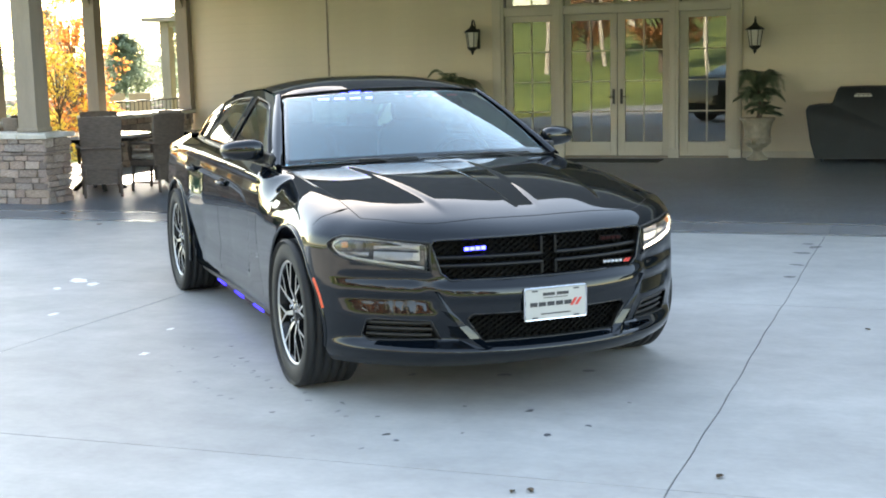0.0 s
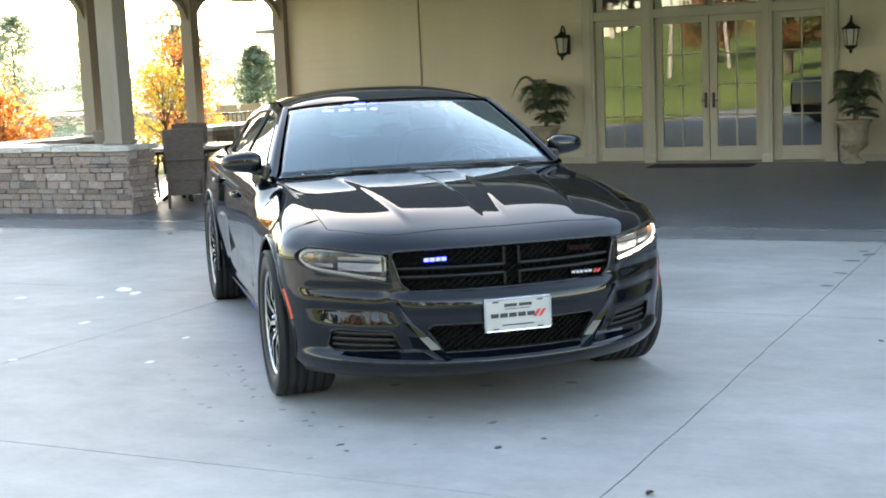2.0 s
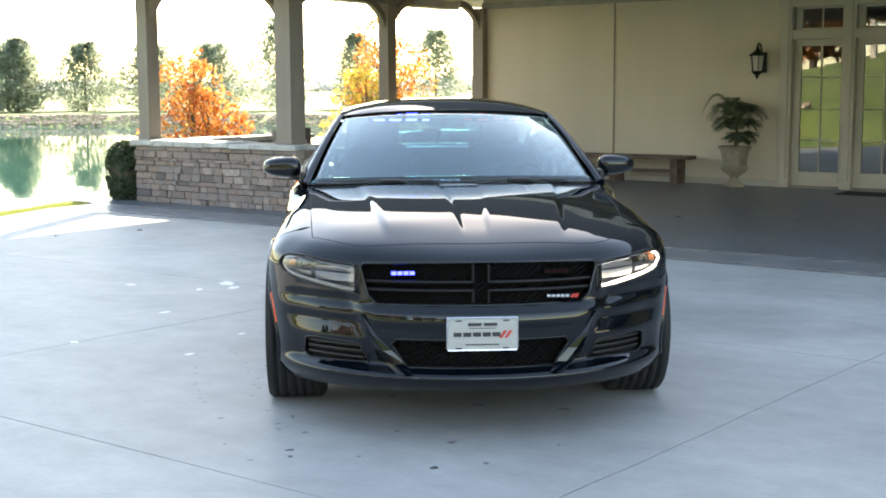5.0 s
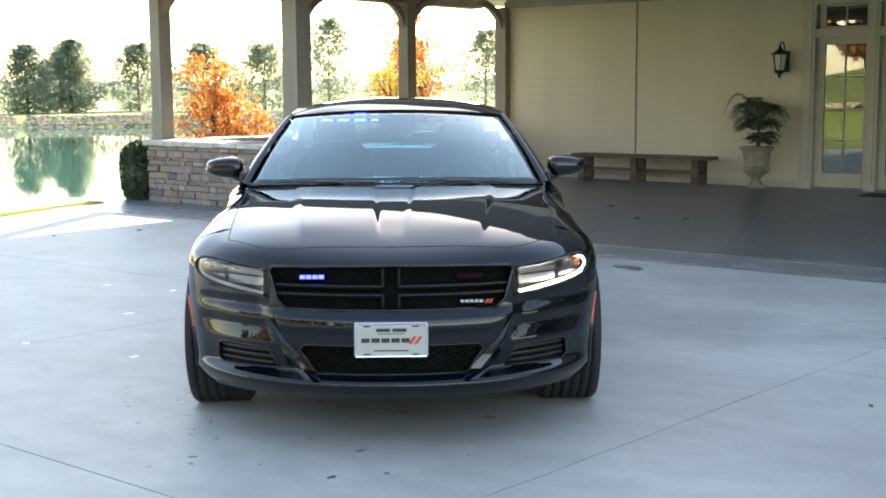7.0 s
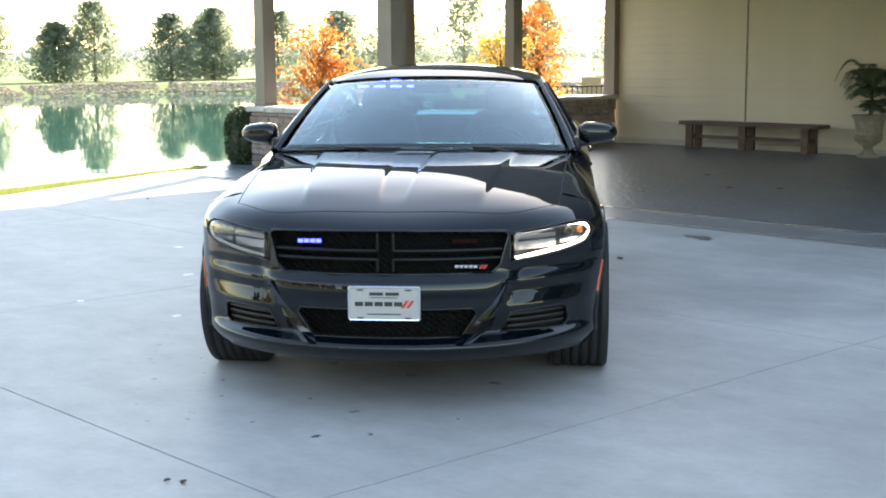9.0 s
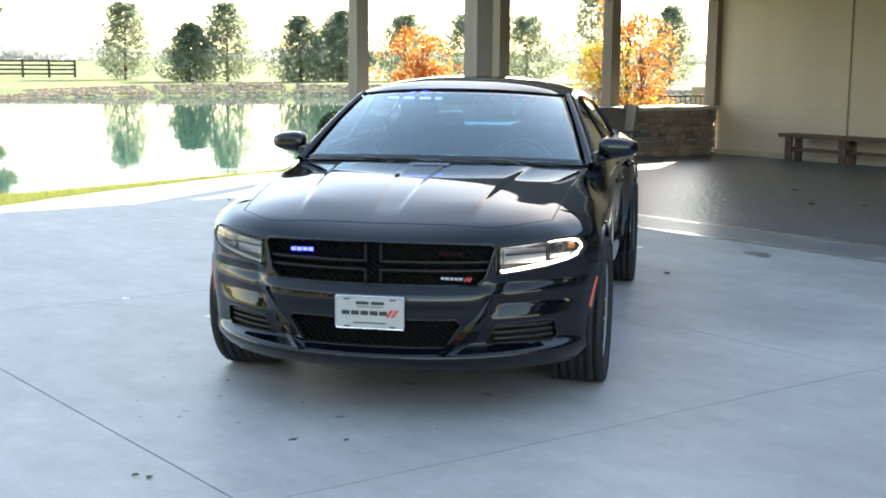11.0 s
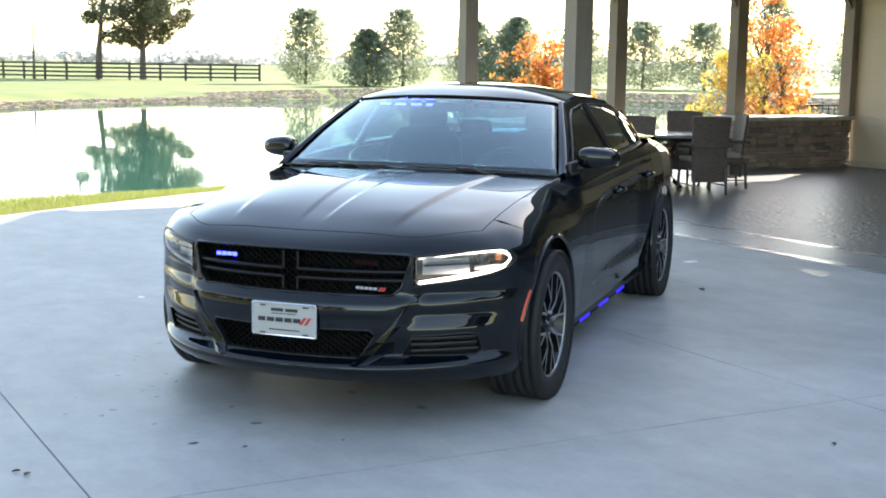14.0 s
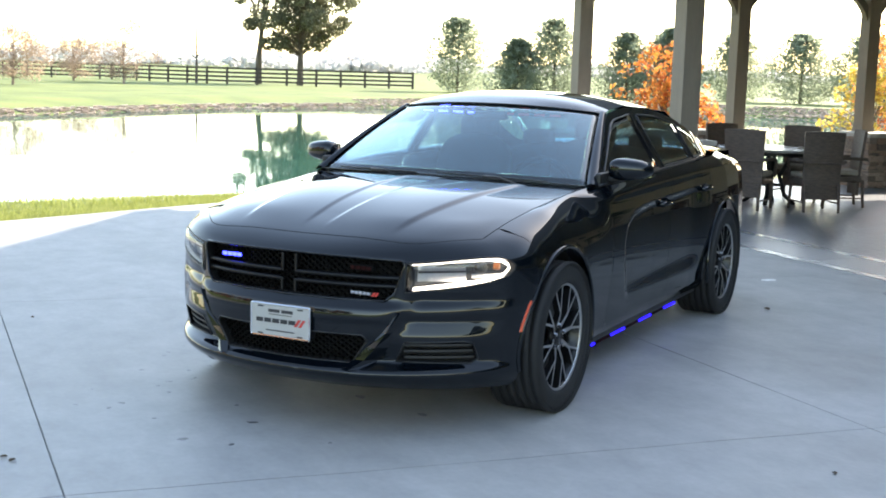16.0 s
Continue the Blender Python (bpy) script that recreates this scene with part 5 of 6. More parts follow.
            part("spoke_face", face, M_RIM_CUT, rim)
    hub = part("hub", ring_mesh([(-0.030, 0.080), (-0.020, 0.072), (-0.022, 0.040), (-0.014, 0.036), (-0.014, 0.0005)], 28), M_RIM_DARK, w, smooth=True)
    for k in range(5):
        a = 2 * math.pi * k / 5 + 0.3
        c = (-0.021, 0.056 * math.cos(a), 0.056 * math.sin(a))
        part("lug_nut", tube([c, (c[0] + 0.016, c[1], c[2])], 0.011, 0.009, 6), M_CHROME, hub)
    return w


def blend_panels(panels, reach):
    """Lets neighbouring body panels share one flow of surface normals along their seams."""
    data = []
    for ob, share in panels:
        me = ob.data
        n = len(me.vertices)
        co, no = np.empty(n * 3), np.empty(n * 3)
        me.vertices.foreach_get("co", co)
        me.vertex_normals.foreach_get("vector", no)
        co, no = co.reshape(-1, 3), no.reshape(-1, 3)
        turn = np.sign(((co - np.array((0, 0.6, 0.2))) * no).sum())
        data.append((me, co, no * turn, turn, np.array([share(*p) for p in co])))
    near = [(co[f > 0], no[f > 0]) for me, co, no, turn, f in data]
    pool_c, pool_n = np.concatenate([c for c, _ in near]), np.concatenate([n for _, n in near])
    for me, co, no, turn, f in data:
        out = no.copy()
        for i in np.nonzero(f > 0)[0]:
            d = ((pool_c - co[i]) ** 2).sum(1)
            k = d < (2.2 * reach) ** 2
            m = (pool_n[k] * np.exp(-d[k] / (2 * reach * reach))[:, None]).sum(0)
            m /= np.linalg.norm(m) + 1e-9
            v = no[i] * (1 - f[i]) + m * f[i]
            out[i] = v / (np.linalg.norm(v) + 1e-9)
        me.normals_split_custom_set_from_vertices((out * turn).tolist())


def make_car():
    car = thing("car", "glossy black four-door saloon with blue warning lamps on pale concrete", "car", at=CAR)
    bumper = front_end(car)
    sides = [car_side(car, side) for side in (-1, 1)]
    hood = bonnet(car)

    def hood_share(x, y, z):
        return 1 - smooth(0.0, 0.16, min(interp(CUT, abs(x)) - y, (hood_edge(y) - abs(x)) * 2 + 1.6 * max(0.0, 1.75 - y)))

    blend_panels([(bumper, lambda x, y, z: smooth(0.785, 0.83, z)), (hood, hood_share)] + [(m["front_fender"], lambda x, y, z: smooth(1.50, 1.72, y) * smooth(0.70, 0.79, z)) for m in sides], 0.05)
    cabin(car)
    interior(car)
    for side in (-1, 1):
        for y in (1.525, -1.525):
            make_wheel(car, side * 0.972, y, side)
    return car


make_car()


# ---- french doors ----
def glazed(owner, x0, x1, z0, z1, y, cols, rows, frame_mat):
    """A glazed field: panes between muntins, all under owner."""
    cw, rh = (x1 - x0) / cols, (z1 - z0) / rows
    for i in range(cols):
        for j in range(rows):
            part("pane", box(-cw / 2 + 0.004, -0.003, -rh / 2 + 0.004, cw / 2 - 0.004, 0.003, rh / 2 - 0.004), M_PANE, owner, at=pose(x0 + (i + 0.5) * cw, y + 0.003, z0 + (j + 0.5) * rh, 0, 0, -1.5))
    for i in range(1, cols):
        part("muntin", box(x0 + i * cw - 0.011, y - 0.010, z0, x0 + i * cw + 0.011, y + 0.016, z1, 0.003), frame_mat, owner)
    for j in range(1, rows):
        part("muntin", box(x0, y - 0.008, z0 + j * rh - 0.010, x1, y + 0.014, z0 + j * rh + 0.010, 0.003), frame_mat, owner)


def leaf_frame(owner, x0, x1, z0, z1, gx0, gx1, gz0, gz1, y, material):
    for a in ((x0, z0, gx0, z1), (gx1, z0, x1, z1), (gx0, z0, gx1, gz0), (gx0, gz1, gx1, z1)):
        part("rail", box(a[0], y - 0.022, a[1], a[2], y + 0.022, a[3], 0.004), material, owner)


def french_doors():
    y = YW + 0.07
    unit = thing("door_frame", "cream painted french door surround with moulded pilasters", "door frame", kind="structure")
    for x0, x1 in ((-4.60, -4.40), (-3.575, -3.405), (-1.700, -1.550), (-0.76, -0.58)):
        part("pilaster", box(x0, YW - 0.045, 0.0, x1, YW + 0.12, 2.95, 0.008), M_TRIM, unit)
        part("pilaster_fillet", box(x0 + 0.045, YW - 0.062, 0.12, x1 - 0.045, YW - 0.04, 2.9, 0.006), M_TRIM, unit)
        part("plinth_block", box(x0 - 0.008, YW - 0.066, 0.0, x1 + 0.008, YW + 0.0, 0.14, 0.006), M_TRIM, unit)
    part("transom_bar", box(-4.40, YW - 0.03, 2.30, -0.76, YW + 0.10, 2.445, 0.008), M_TRIM, unit)
    part("head_board", box(-4.62, YW - 0.05, 2.80, -0.56, YW + 0.10, 2.96, 0.01), M_TRIM, unit)
    part("threshold", box(-4.40, YW - 0.04, 0.0, -0.76, YW + 0.12, 0.025, 0.004), M_POST, unit)
    for name, x0, x1, g0, g1, hx in (("window_1", -4.40, -3.575, -4.275, -3.640, None), ("door_1", -3.405, -2.545, -3.295, -2.655, -2.60), ("door_2", -2.540, -1.700, -2.420, -1.815, -2.475), ("window_2", -1.550, -0.76, -1.415, -0.830, None)):
        if hx:
            d = thing(name, "closed cream french door with eight small panes", "door", kind="structure")
        else:
            d = thing(name, "cream sidelight with eight small panes beside the doors", "window", kind="structure")
        leaf_frame(d, x0 + 0.004, x1 - 0.004, 0.027, 2.298, g0, g1, 0.25, 2.20, y, M_TRIM)
        glazed(d, g0, g1, 0.25, 2.20, y, 2, 4, M_TRIM)
        if hx:
            h = part("door_handle", box(hx - 0.022, y - 0.034, 0.86, hx + 0.022, y - 0.022, 1.10, 0.006), M_BLACK_IRON, d, "dark bronze handle plate")
            s = 1 if hx < -2.54 else -1
            part("lever", tube([(hx, y - 0.03, 0.98), (hx, y - 0.075, 0.98), (hx - s * 0.03, y - 0.082, 0.978), (hx - s * 0.11, y - 0.080, 0.972)], 0.009, n=8), M_BLACK_IRON, h)
    for name, x0, x1, c in (("window_3", -4.275, -3.640, 2), ("window_4", -3.295, -2.595, 2), ("window_5", -2.50, -1.815, 2), ("window_6", -1.415, -0.830, 2)):
        d = thing(name, "small transom light over the french doors", "window", kind="structure")
        leaf_frame(d, x0 - 0.10, x1 + 0.10 if name != "window_4" else x1 + 0.046, 2.447, 2.798, x0, x1, 2.475, 2.77, y, M_TRIM)
        glazed(d, x0, x1, 2.475, 2.77, y, c, 1, M_TRIM)


french_doors()


def lantern(x, z0, label):
    t = thing("wall_lantern", label, "lantern", "wall lanterns", at=pose(x, YW - 0.005, z0) @ Matrix.Diagonal((1.22, 1.1, 1.02, 1)))
    part("back_plate", box(-0.055, -0.022, 0.10, 0.055, 0.0, 0.42, 0.012), M_BLACK_IRON, t)
    part("arm", tube([(0, -0.02, 0.36), (0, -0.06, 0.47), (0, -0.11, 0.545), (0, -0.17, 0.555), (0, -0.205, 0.52), (0, -0.205, 0.46)], 0.011, n=8), M_BLACK_IRON, t, smooth=True)
    roof = part("roof", lathe([(0.012, 0.475), (0.03, 0.455), (0.045, 0.43), (0.085, 0.40), (0.115, 0.375), (0.12, 0.362), (0.10, 0.36)], 8, centre=(0, -0.205, 0)), M_BLACK_IRON, t)
    part("finial", lathe([(0.001, 0.53), (0.014, 0.52), (0.012, 0.50), (0.02, 0.485), (0.012, 0.47)], 10, centre=(0, -0.205, 0)), M_BLACK_IRON, roof)
    part("glass_shade", lathe([(0.088, 0.358), (0.060, 0.125)], 6, centre=(0, -0.205, 0)), M_LANTERN_GLASS, t, "pale seeded glass")
    for k in range(6):
        a = 2 * math.pi * k / 6
        part("stay", tube([(0.092 * math.cos(a), -0.205 + 0.092 * math.sin(a), 0.362), (0.063 * math.cos(a), -0.205 + 0.063 * math.sin(a), 0.12)], 0.006, n=5), M_BLACK_IRON, t)
    part("base", lathe([(0.072, 0.13), (0.075, 0.115), (0.05, 0.085), (0.02, 0.06), (0.022, 0.04), (0.010, 0.02), (0.002, 0.0)], 12, centre=(0, -0.205, 0)), M_BLACK_IRON, t)


lantern(-4.88, 1.69, "black iron wall lantern on a curved arm")
lantern(-0.37, 1.60, "black iron wall lantern beside the sidelight")


def urn_palm(x, y, seed, label):
    t = thing("urn", label, "planter", "door urns", at=pose(x, y, 0))
    prof = [(0.16, 0.0), (0.165, 0.02), (0.15, 0.04), (0.115, 0.06), (0.075, 0.10), (0.065, 0.14), (0.085, 0.165), (0.09, 0.18), (0.14, 0.205), (0.185, 0.26), (0.195, 0.30), (0.19, 0.325), (0.20, 0.335), (0.20, 0.36), (0.192, 0.37), (0.20, 0.47), (0.22, 0.56), (0.245, 0.60), (0.262, 0.61), (0.265, 0.64), (0.25, 0.645), (0.235, 0.62), (0.2, 0.60)]
    part("bowl", lathe(prof, 32), M_URN, t, smooth=True)
    for k in range(20):
        a = 2 * math.pi * k / 20
        part("rib", tube([(0.165 * math.cos(a), 0.165 * math.sin(a), 0.235), (0.197 * math.cos(a), 0.197 * math.sin(a), 0.275), (0.196 * math.cos(a), 0.196 * math.sin(a), 0.32)], 0.012, n=5), M_URN, t)
    part("soil", lathe([(0.225, 0.598), (0.001, 0.604)], 20), M_BARK, t)
    rng = random.Random(seed)
    p = thing("palm", "dark green potted palm with drooping feathery fronds", "palm", "door palms", at=pose(x, y, 0.60))
    part("stem", tube([(0, 0, 0), (0.03, 0.01, 0.25), (0.0, 0.02, 0.50)], 0.026, 0.018, 8), M_BARK, p)
    part("stem", tube([(0.04, -0.02, 0), (0.07, -0.03, 0.15), (0.10, -0.02, 0.26)], 0.016, 0.010, 7), M_BARK, p)
    for k in range(26):
        a = 2.4 * k + rng.uniform(-0.3, 0.3)
        if k < 7:
            ln, up, base = rng.uniform(0.22, 0.36), rng.uniform(0.10, 0.35), Vector((0.08, -0.02, 0.10 + 0.02 * k))
        elif k < 15:
            ln, up, base = rng.uniform(0.34, 0.50), rng.uniform(0.30, 0.60), Vector((0.02, 0.01, 0.26 + 0.015 * (k - 7)))
        else:
            ln, up, base = rng.uniform(0.30, 0.56), rng.uniform(0.75, 1.25), Vector((0.0, 0.02, 0.38 + 0.010 * (k - 15)))
        d = Vector((math.cos(a), math.sin(a) * 0.75 - 0.12, 0))
        pts = [base + d * ln * t + Vector((0, 0, up * t - up * 0.95 * t ** 2.4)) for t in np.linspace(0, 1, 16)]
        bm = tube(pts, 0.007, 0.002, 5)
        for i in range(2, 16):
            u = pts[i] - pts[i - 1]
            side = u.cross(Vector((0, 0, 1))).normalized()
            L = 0.17 * math.sin(math.pi * (i / 17) ** 0.8) + 0.03
            for s in (-1, 1):
                for q in (0, 0.5):
                    b0 = pts[i - 1].lerp(pts[i], q)
                    tip = b0 + side * s * L + u.normalized() * L * 0.55 + Vector((0, 0, -L * 0.35))
                    m = b0.lerp(tip, 0.45)
                    n = u.normalized() * 0.010
                    bm.faces.new([bm.verts.new(v) for v in (b0, m + n, tip, m - n)])
        part("frond", bm, M_FROND, p)


urn_palm(-5.17, 19.86, 4, "weathered cast stone urn by the french doors")
urn_palm(-0.30, 19.80, 9, "weathered cast stone urn beside the grill")


def bench():
    t = thing("bench", "long weathered brown wooden bench against the wall", "bench")
    part("seat_plank", box(-8.50, 19.66, 0.405, -5.90, 19.86, 0.465, 0.008), M_WOOD, t)
    part("seat_plank", box(-8.48, 19.868, 0.405, -5.92, 20.06, 0.463, 0.008), M_WOOD, t)
    for x in (-8.32, -7.29, -6.16):
        part("leg", box(x - 0.065, 19.70, 0.0, x + 0.065, 19.76, 0.405, 0.008), M_WOOD, t)
        part("leg", box(x - 0.065, 19.96, 0.0, x + 0.065, 20.02, 0.405, 0.008), M_WOOD, t)
        part("cross_bar", box(x - 0.04, 19.76, 0.17, x + 0.04, 19.96, 0.25, 0.006), M_WOOD, t)
    part("stretcher", box(-8.29, 19.84, 0.175, -6.21, 19.88, 0.235, 0.005), M_WOOD, t)


bench()


def covered_grill():
    t = thing("grill", "covered barbecue grill under a black fitted cover", "grill")
    prof = [(0.56, 0.055), (0.50, 0.30), (0.44, 0.66), (0.42, 0.76), (0.45, 0.82), (0.58, 0.845), (0.76, 0.85), (0.80, 0.87), (0.86, 1.07), (0.90, 1.10), (1.20, 1.105), (1.62, 1.10), (1.68, 1.07), (1.74, 0.87), (1.80, 0.85), (2.00, 0.845), (2.10, 0.80), (2.10, 0.70), (2.02, 0.30), (1.98, 0.055)]
    bm = bmesh.new()
    rng = random.Random(5)
    rows = []
    for y, sc in ((19.32, 0.96), (19.30, 0.99), (19.36, 1.0), (19.6, 1.0), (19.85, 1.0), (19.95, 0.98)):
        rows.append([(1.27 + (x - 1.27) * sc + rng.uniform(-0.008, 0.008), y + rng.uniform(-0.012, 0.012) + (0.1 * (z - 0.6) if y < 19.4 else 0), z * (0.985 if sc < 1 else 1)) for x, z in prof])
    vs = grid_mesh(bm, rows)
    bm.faces.new(vs[0])
    bm.faces.new(vs[-1])
    part("cover", bm, M_COVER, t, "creased black fabric cover", smooth=True)
    for i in range(4):
        part("emblem_bar", box(1.10 + i * 0.062, 19.305, 0.955, 1.155 + i * 0.062, 19.315, 0.985), M_CAP, t)
    part("emblem_bar", box(1.12, 19.300, 0.992, 1.32, 19.312, 1.003), M_CAP, t)
    for x in (0.66, 1.86):
        for y in (19.42, 19.82):
            part("castor", tube([(x - 0.015, y, 0.032), (x + 0.015, y, 0.032)], 0.032, n=14), M_CHROME, t)
    part("base_frame", box(0.62, 19.40, 0.06, 1.92, 19.85, 0.10), M_BLACK_IRON, t)


covered_grill()
tagged(part("door_mat", box(-3.30, 19.20, 0.0, -1.72, 19.78, 0.014, 0.004), M_MAT), "flat black rubber mat before the doors", "door mat")

# ---- terrace furniture ----
M_WICKER = mat("brown_wicker", (0.088, 0.064, 0.053), 0.6, var=0.25, scale=30, fine=110, bump=0.7, dist=0.006, stretch=(0.5, 0.5, 2))
M_CUSHION = mat("taupe_cushion", (0.30, 0.26, 0.22), 0.9, var=0.12, scale=12, fine=200)
M_TABLETOP = mat("stone_table_top", (0.30, 0.29, 0.28), 0.22, var=0.15, scale=9, fine=60, bump=0.03)


def chair_pattern():
    t = thing("wicker_chair", "brown wicker dining chair with a taupe cushion", "chair", "chairs round the table", at=pose(0, 0, 0))
    # seat looks towards -x, the back stands at +x
    rows = []
    for k in range(15):
        z = 0.16 + 0.84 * k / 14
        lean = 0.22 + 0.10 * max(0, (z - 0.42)) ** 1.2 - 0.03 * max(0, 0.42 - z)
        hw = 0.225 + 0.045 * (z - 0.16)
        rows.append([(lean + 0.02 * (y / hw) ** 2 * -1, y, z + (0.012 * (1 - (y / hw) ** 2) if k == 14 else 0)) for y in np.linspace(-hw, hw, 9)])
    bm = bmesh.new()
    grid_mesh(bm, rows)
    bmesh.ops.recalc_face_normals(bm, faces=bm.faces)
    bmesh.ops.solidify(bm, geom=bm.faces[:], thickness=0.035)
    back = part("backrest", bm, M_WICKER, t)
    for z in (0.62,):
        part("back_band", tube([(0.285, -0.25, z), (0.275, 0, z), (0.285, 0.25, z)], 0.012, n=6), M_WICKER, back)
    part("seat", box(-0.28, -0.25, 0.33, 0.22, 0.25, 0.42, 0.02), M_WICKER, t)
    part("cushion", box(-0.27, -0.235, 0.42, 0.20, 0.235, 0.485, 0.025), M_CUSHION, t, "taupe seat cushion")
    for x, y in ((-0.24, -0.22), (-0.24, 0.22), (0.235, -0.215), (0.235, 0.215)):
        part("leg", tube([(x * 1.12, y * 1.04, 0.0), (x, y, 0.36)], 0.018, 0.024, 8), M_WICKER, t)
    for y in (-0.27, 0.27):
        part("armrest", tube([(0.27, y, 0.64), (0.05, y * 1.05, 0.645), (-0.20, y * 1.03, 0.63), (-0.26, y, 0.58), (-0.25, y * 0.95, 0.40)], 0.020, n=8), M_WICKER, t, smooth=True)
    for y in (-0.22, 0.22):
        part("stretcher", tube([(-0.25, y, 0.12), (0.245, y, 0.12)], 0.010, n=6), M_WICKER, t)
    return t


TX, TY = -8.45, 14.50
pattern = chair_pattern()
first = True
for a in (-54, 0, 64, 122, 180, 238):
    m = pose(TX + 0.92 * math.cos(radians(a)), TY + 0.92 * math.sin(radians(a)), 0, 0, 0, a + (-18 if a == 0 else 0))
    if first:
        pattern.matrix_basis = m
        first = False
    else:
        copy_thing(pattern, m)


def round_table():
    t = thing("round_table", "round stone-topped terrace table on a dark pedestal", "table", at=pose(TX, TY, 0))
    part("tabletop", lathe([(0.001, 0.745), (0.70, 0.745), (0.715, 0.735), (0.715, 0.715), (0.69, 0.705), (0.001, 0.705)], 40), M_TABLETOP, t)
    part("apron_ring", lathe([(0.56, 0.704), (0.56, 0.655), (0.53, 0.655), (0.53, 0.704)], 32), M_BLACK_IRON, t)
    for k in range(4):
        a = math.pi / 4 + math.pi / 2 * k
        c, s = math.cos(a), math.sin(a)
        part("leg", tube([(0.34 * c, 0.34 * s, 0.0), (0.20 * c, 0.20 * s, 0.12), (0.12 * c, 0.12 * s, 0.38), (0.30 * c, 0.30 * s, 0.69)], 0.030, n=8), M_BLACK_IRON, t, smooth=True)
    part("ring", tube([(0.155 * math.cos(b), 0.155 * math.sin(b), 0.25) for b in np.linspace(0, 6.2832, 17)], 0.012, n=6), M_BLACK_IRON, t)


round_table()

# ---- planting and distance ----
def hedge_ball():
    rng = np.random.default_rng(8)
    t = thing("clipped_bush", "dark green clipped bush against the stone wall end", "bush", at=pose(-11.46, 12.95, -0.12))
    part("stem", tube([(0, 0, 0), (0, 0, 0.5)], 0.05, 0.03, 8), M_BARK, t)
    d = rng.normal(size=(9000, 3))
    d /= np.linalg.norm(d, axis=1)[:, None]
    r = rng.uniform(0.82, 1.02, (9000, 1))
    pts = np.sign(d) * np.abs(d) ** 0.7 * r * np.array((0.30, 0.34, 0.47)) + np.array((0, 0, 0.50))
    ob = new("foliage", leaves_mesh("foliage", pts, 0.022, M_HEDGE, 3, 0.6))
    ob.parent = t
    core = part("inner_mass", rounded(0, 0, 0.5, 0.24, 0.28, 0.40, 0.7), M_BARK, t, smooth=True)


hedge_ball()

AUTUMN = [(-13.6, 16.1, 2.45, 2.0, 21, M_ORANGE), (-13.3, 16.2, 1.7, 1.7, 22, M_ORANGE), (-13.5, 21.3, 3.3, 2.3, 23, M_ORANGE), (-13.0, 20.1, 2.2, 2.0, 24, M_YELLOW), (-13.9, 22.2, 2.8, 1.9, 25, M_ORANGE)]
for x, y, h, w, seed, m in AUTUMN:
    make_tree("round", x, y, h, w, seed, "young maple with bright orange autumn leaves" if m == M_ORANGE else "young tree with bright yellow autumn leaves", leaf=m, size=0.045, n=2300, trunk=0.03, clear=0.06, group="autumn trees", clusters=85)

# far evergreens; distance haze is mixed into their leaf colour
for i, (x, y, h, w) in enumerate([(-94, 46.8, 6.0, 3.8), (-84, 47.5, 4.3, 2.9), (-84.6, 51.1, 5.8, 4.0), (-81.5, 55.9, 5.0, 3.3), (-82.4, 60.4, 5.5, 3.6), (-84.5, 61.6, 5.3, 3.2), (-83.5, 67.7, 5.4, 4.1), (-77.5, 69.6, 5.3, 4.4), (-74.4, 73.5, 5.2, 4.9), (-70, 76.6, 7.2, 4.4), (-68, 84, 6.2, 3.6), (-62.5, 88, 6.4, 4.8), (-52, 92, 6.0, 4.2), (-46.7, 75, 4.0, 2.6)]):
    make_tree("cone", x, y, h * 1.05, w * 1.5, 40 + i, "rounded evergreen tree on the far pond bank, leaf colour paled for haze", leaf=M_HAZED_GREEN, size=0.115, n=10000, trunk=0.14, clear=0.025, group="far evergreens")

make_tree("round", -113, 38.5, 12.2, 12.5, 61, "large spreading tree with dull green leaves", leaf=M_OAK, size=0.17, n=30000, trunk=0.34, clear=0.32, clusters=110)


def bare_tree(x, y, h, seed, label, trunk, spread, m=None, levels=4, fork=0.35):
    rng = random.Random(seed)
    z0 = float(ground_height(np.array([x]), np.array([y]))[0]) - 0.05
    t = thing("tree", label, "tree", "bare trees", at=pose(x, y, z0))
    bm = bmesh.new()

    def grow(p, d, ln, r, lv):
        q = p + d * ln * 0.5 + Vector((rng.uniform(-1, 1), rng.uniform(-1, 1), 0)) * ln * 0.05
        e = q + (d + Vector((rng.uniform(-1, 1), rng.uniform(-1, 1), rng.uniform(-0.2, 0.5))) * 0.15).normalized() * ln * 0.5
        tube([p, q, e], r, r * 0.62, 6 if lv < 2 else 4, bm)
        if lv >= levels:
            return
        for k in range(2 if lv < 1 else 3):
            a = rng.uniform(0, 6.28)
            nd = (d + Vector((math.cos(a), math.sin(a), rng.uniform(-0.1, 0.35))) * spread).normalized()
            grow(e if k < 2 else q, nd, ln * rng.uniform(0.55, 0.8), r * 0.6, lv + 1)

    grow(Vector((0, 0, 0)), Vector((0, 0, 1)), h * fork, trunk, 0)
    part("branchwork", bm, m or M_BARK, t)


M_TWIGLEAF = leaf_mat("russet_twig_tips", (0.30, 0.21, 0.16), (0.50, 0.38, 0.29), 0.5)
M_TWIG = mat("russet_twigs", (0.30, 0.22, 0.17), 0.9, var=0.25, scale=3)
bare_tree(-117.7, 35.6, 15, 71, "bare forked tree by the fence", 0.40, 0.55)
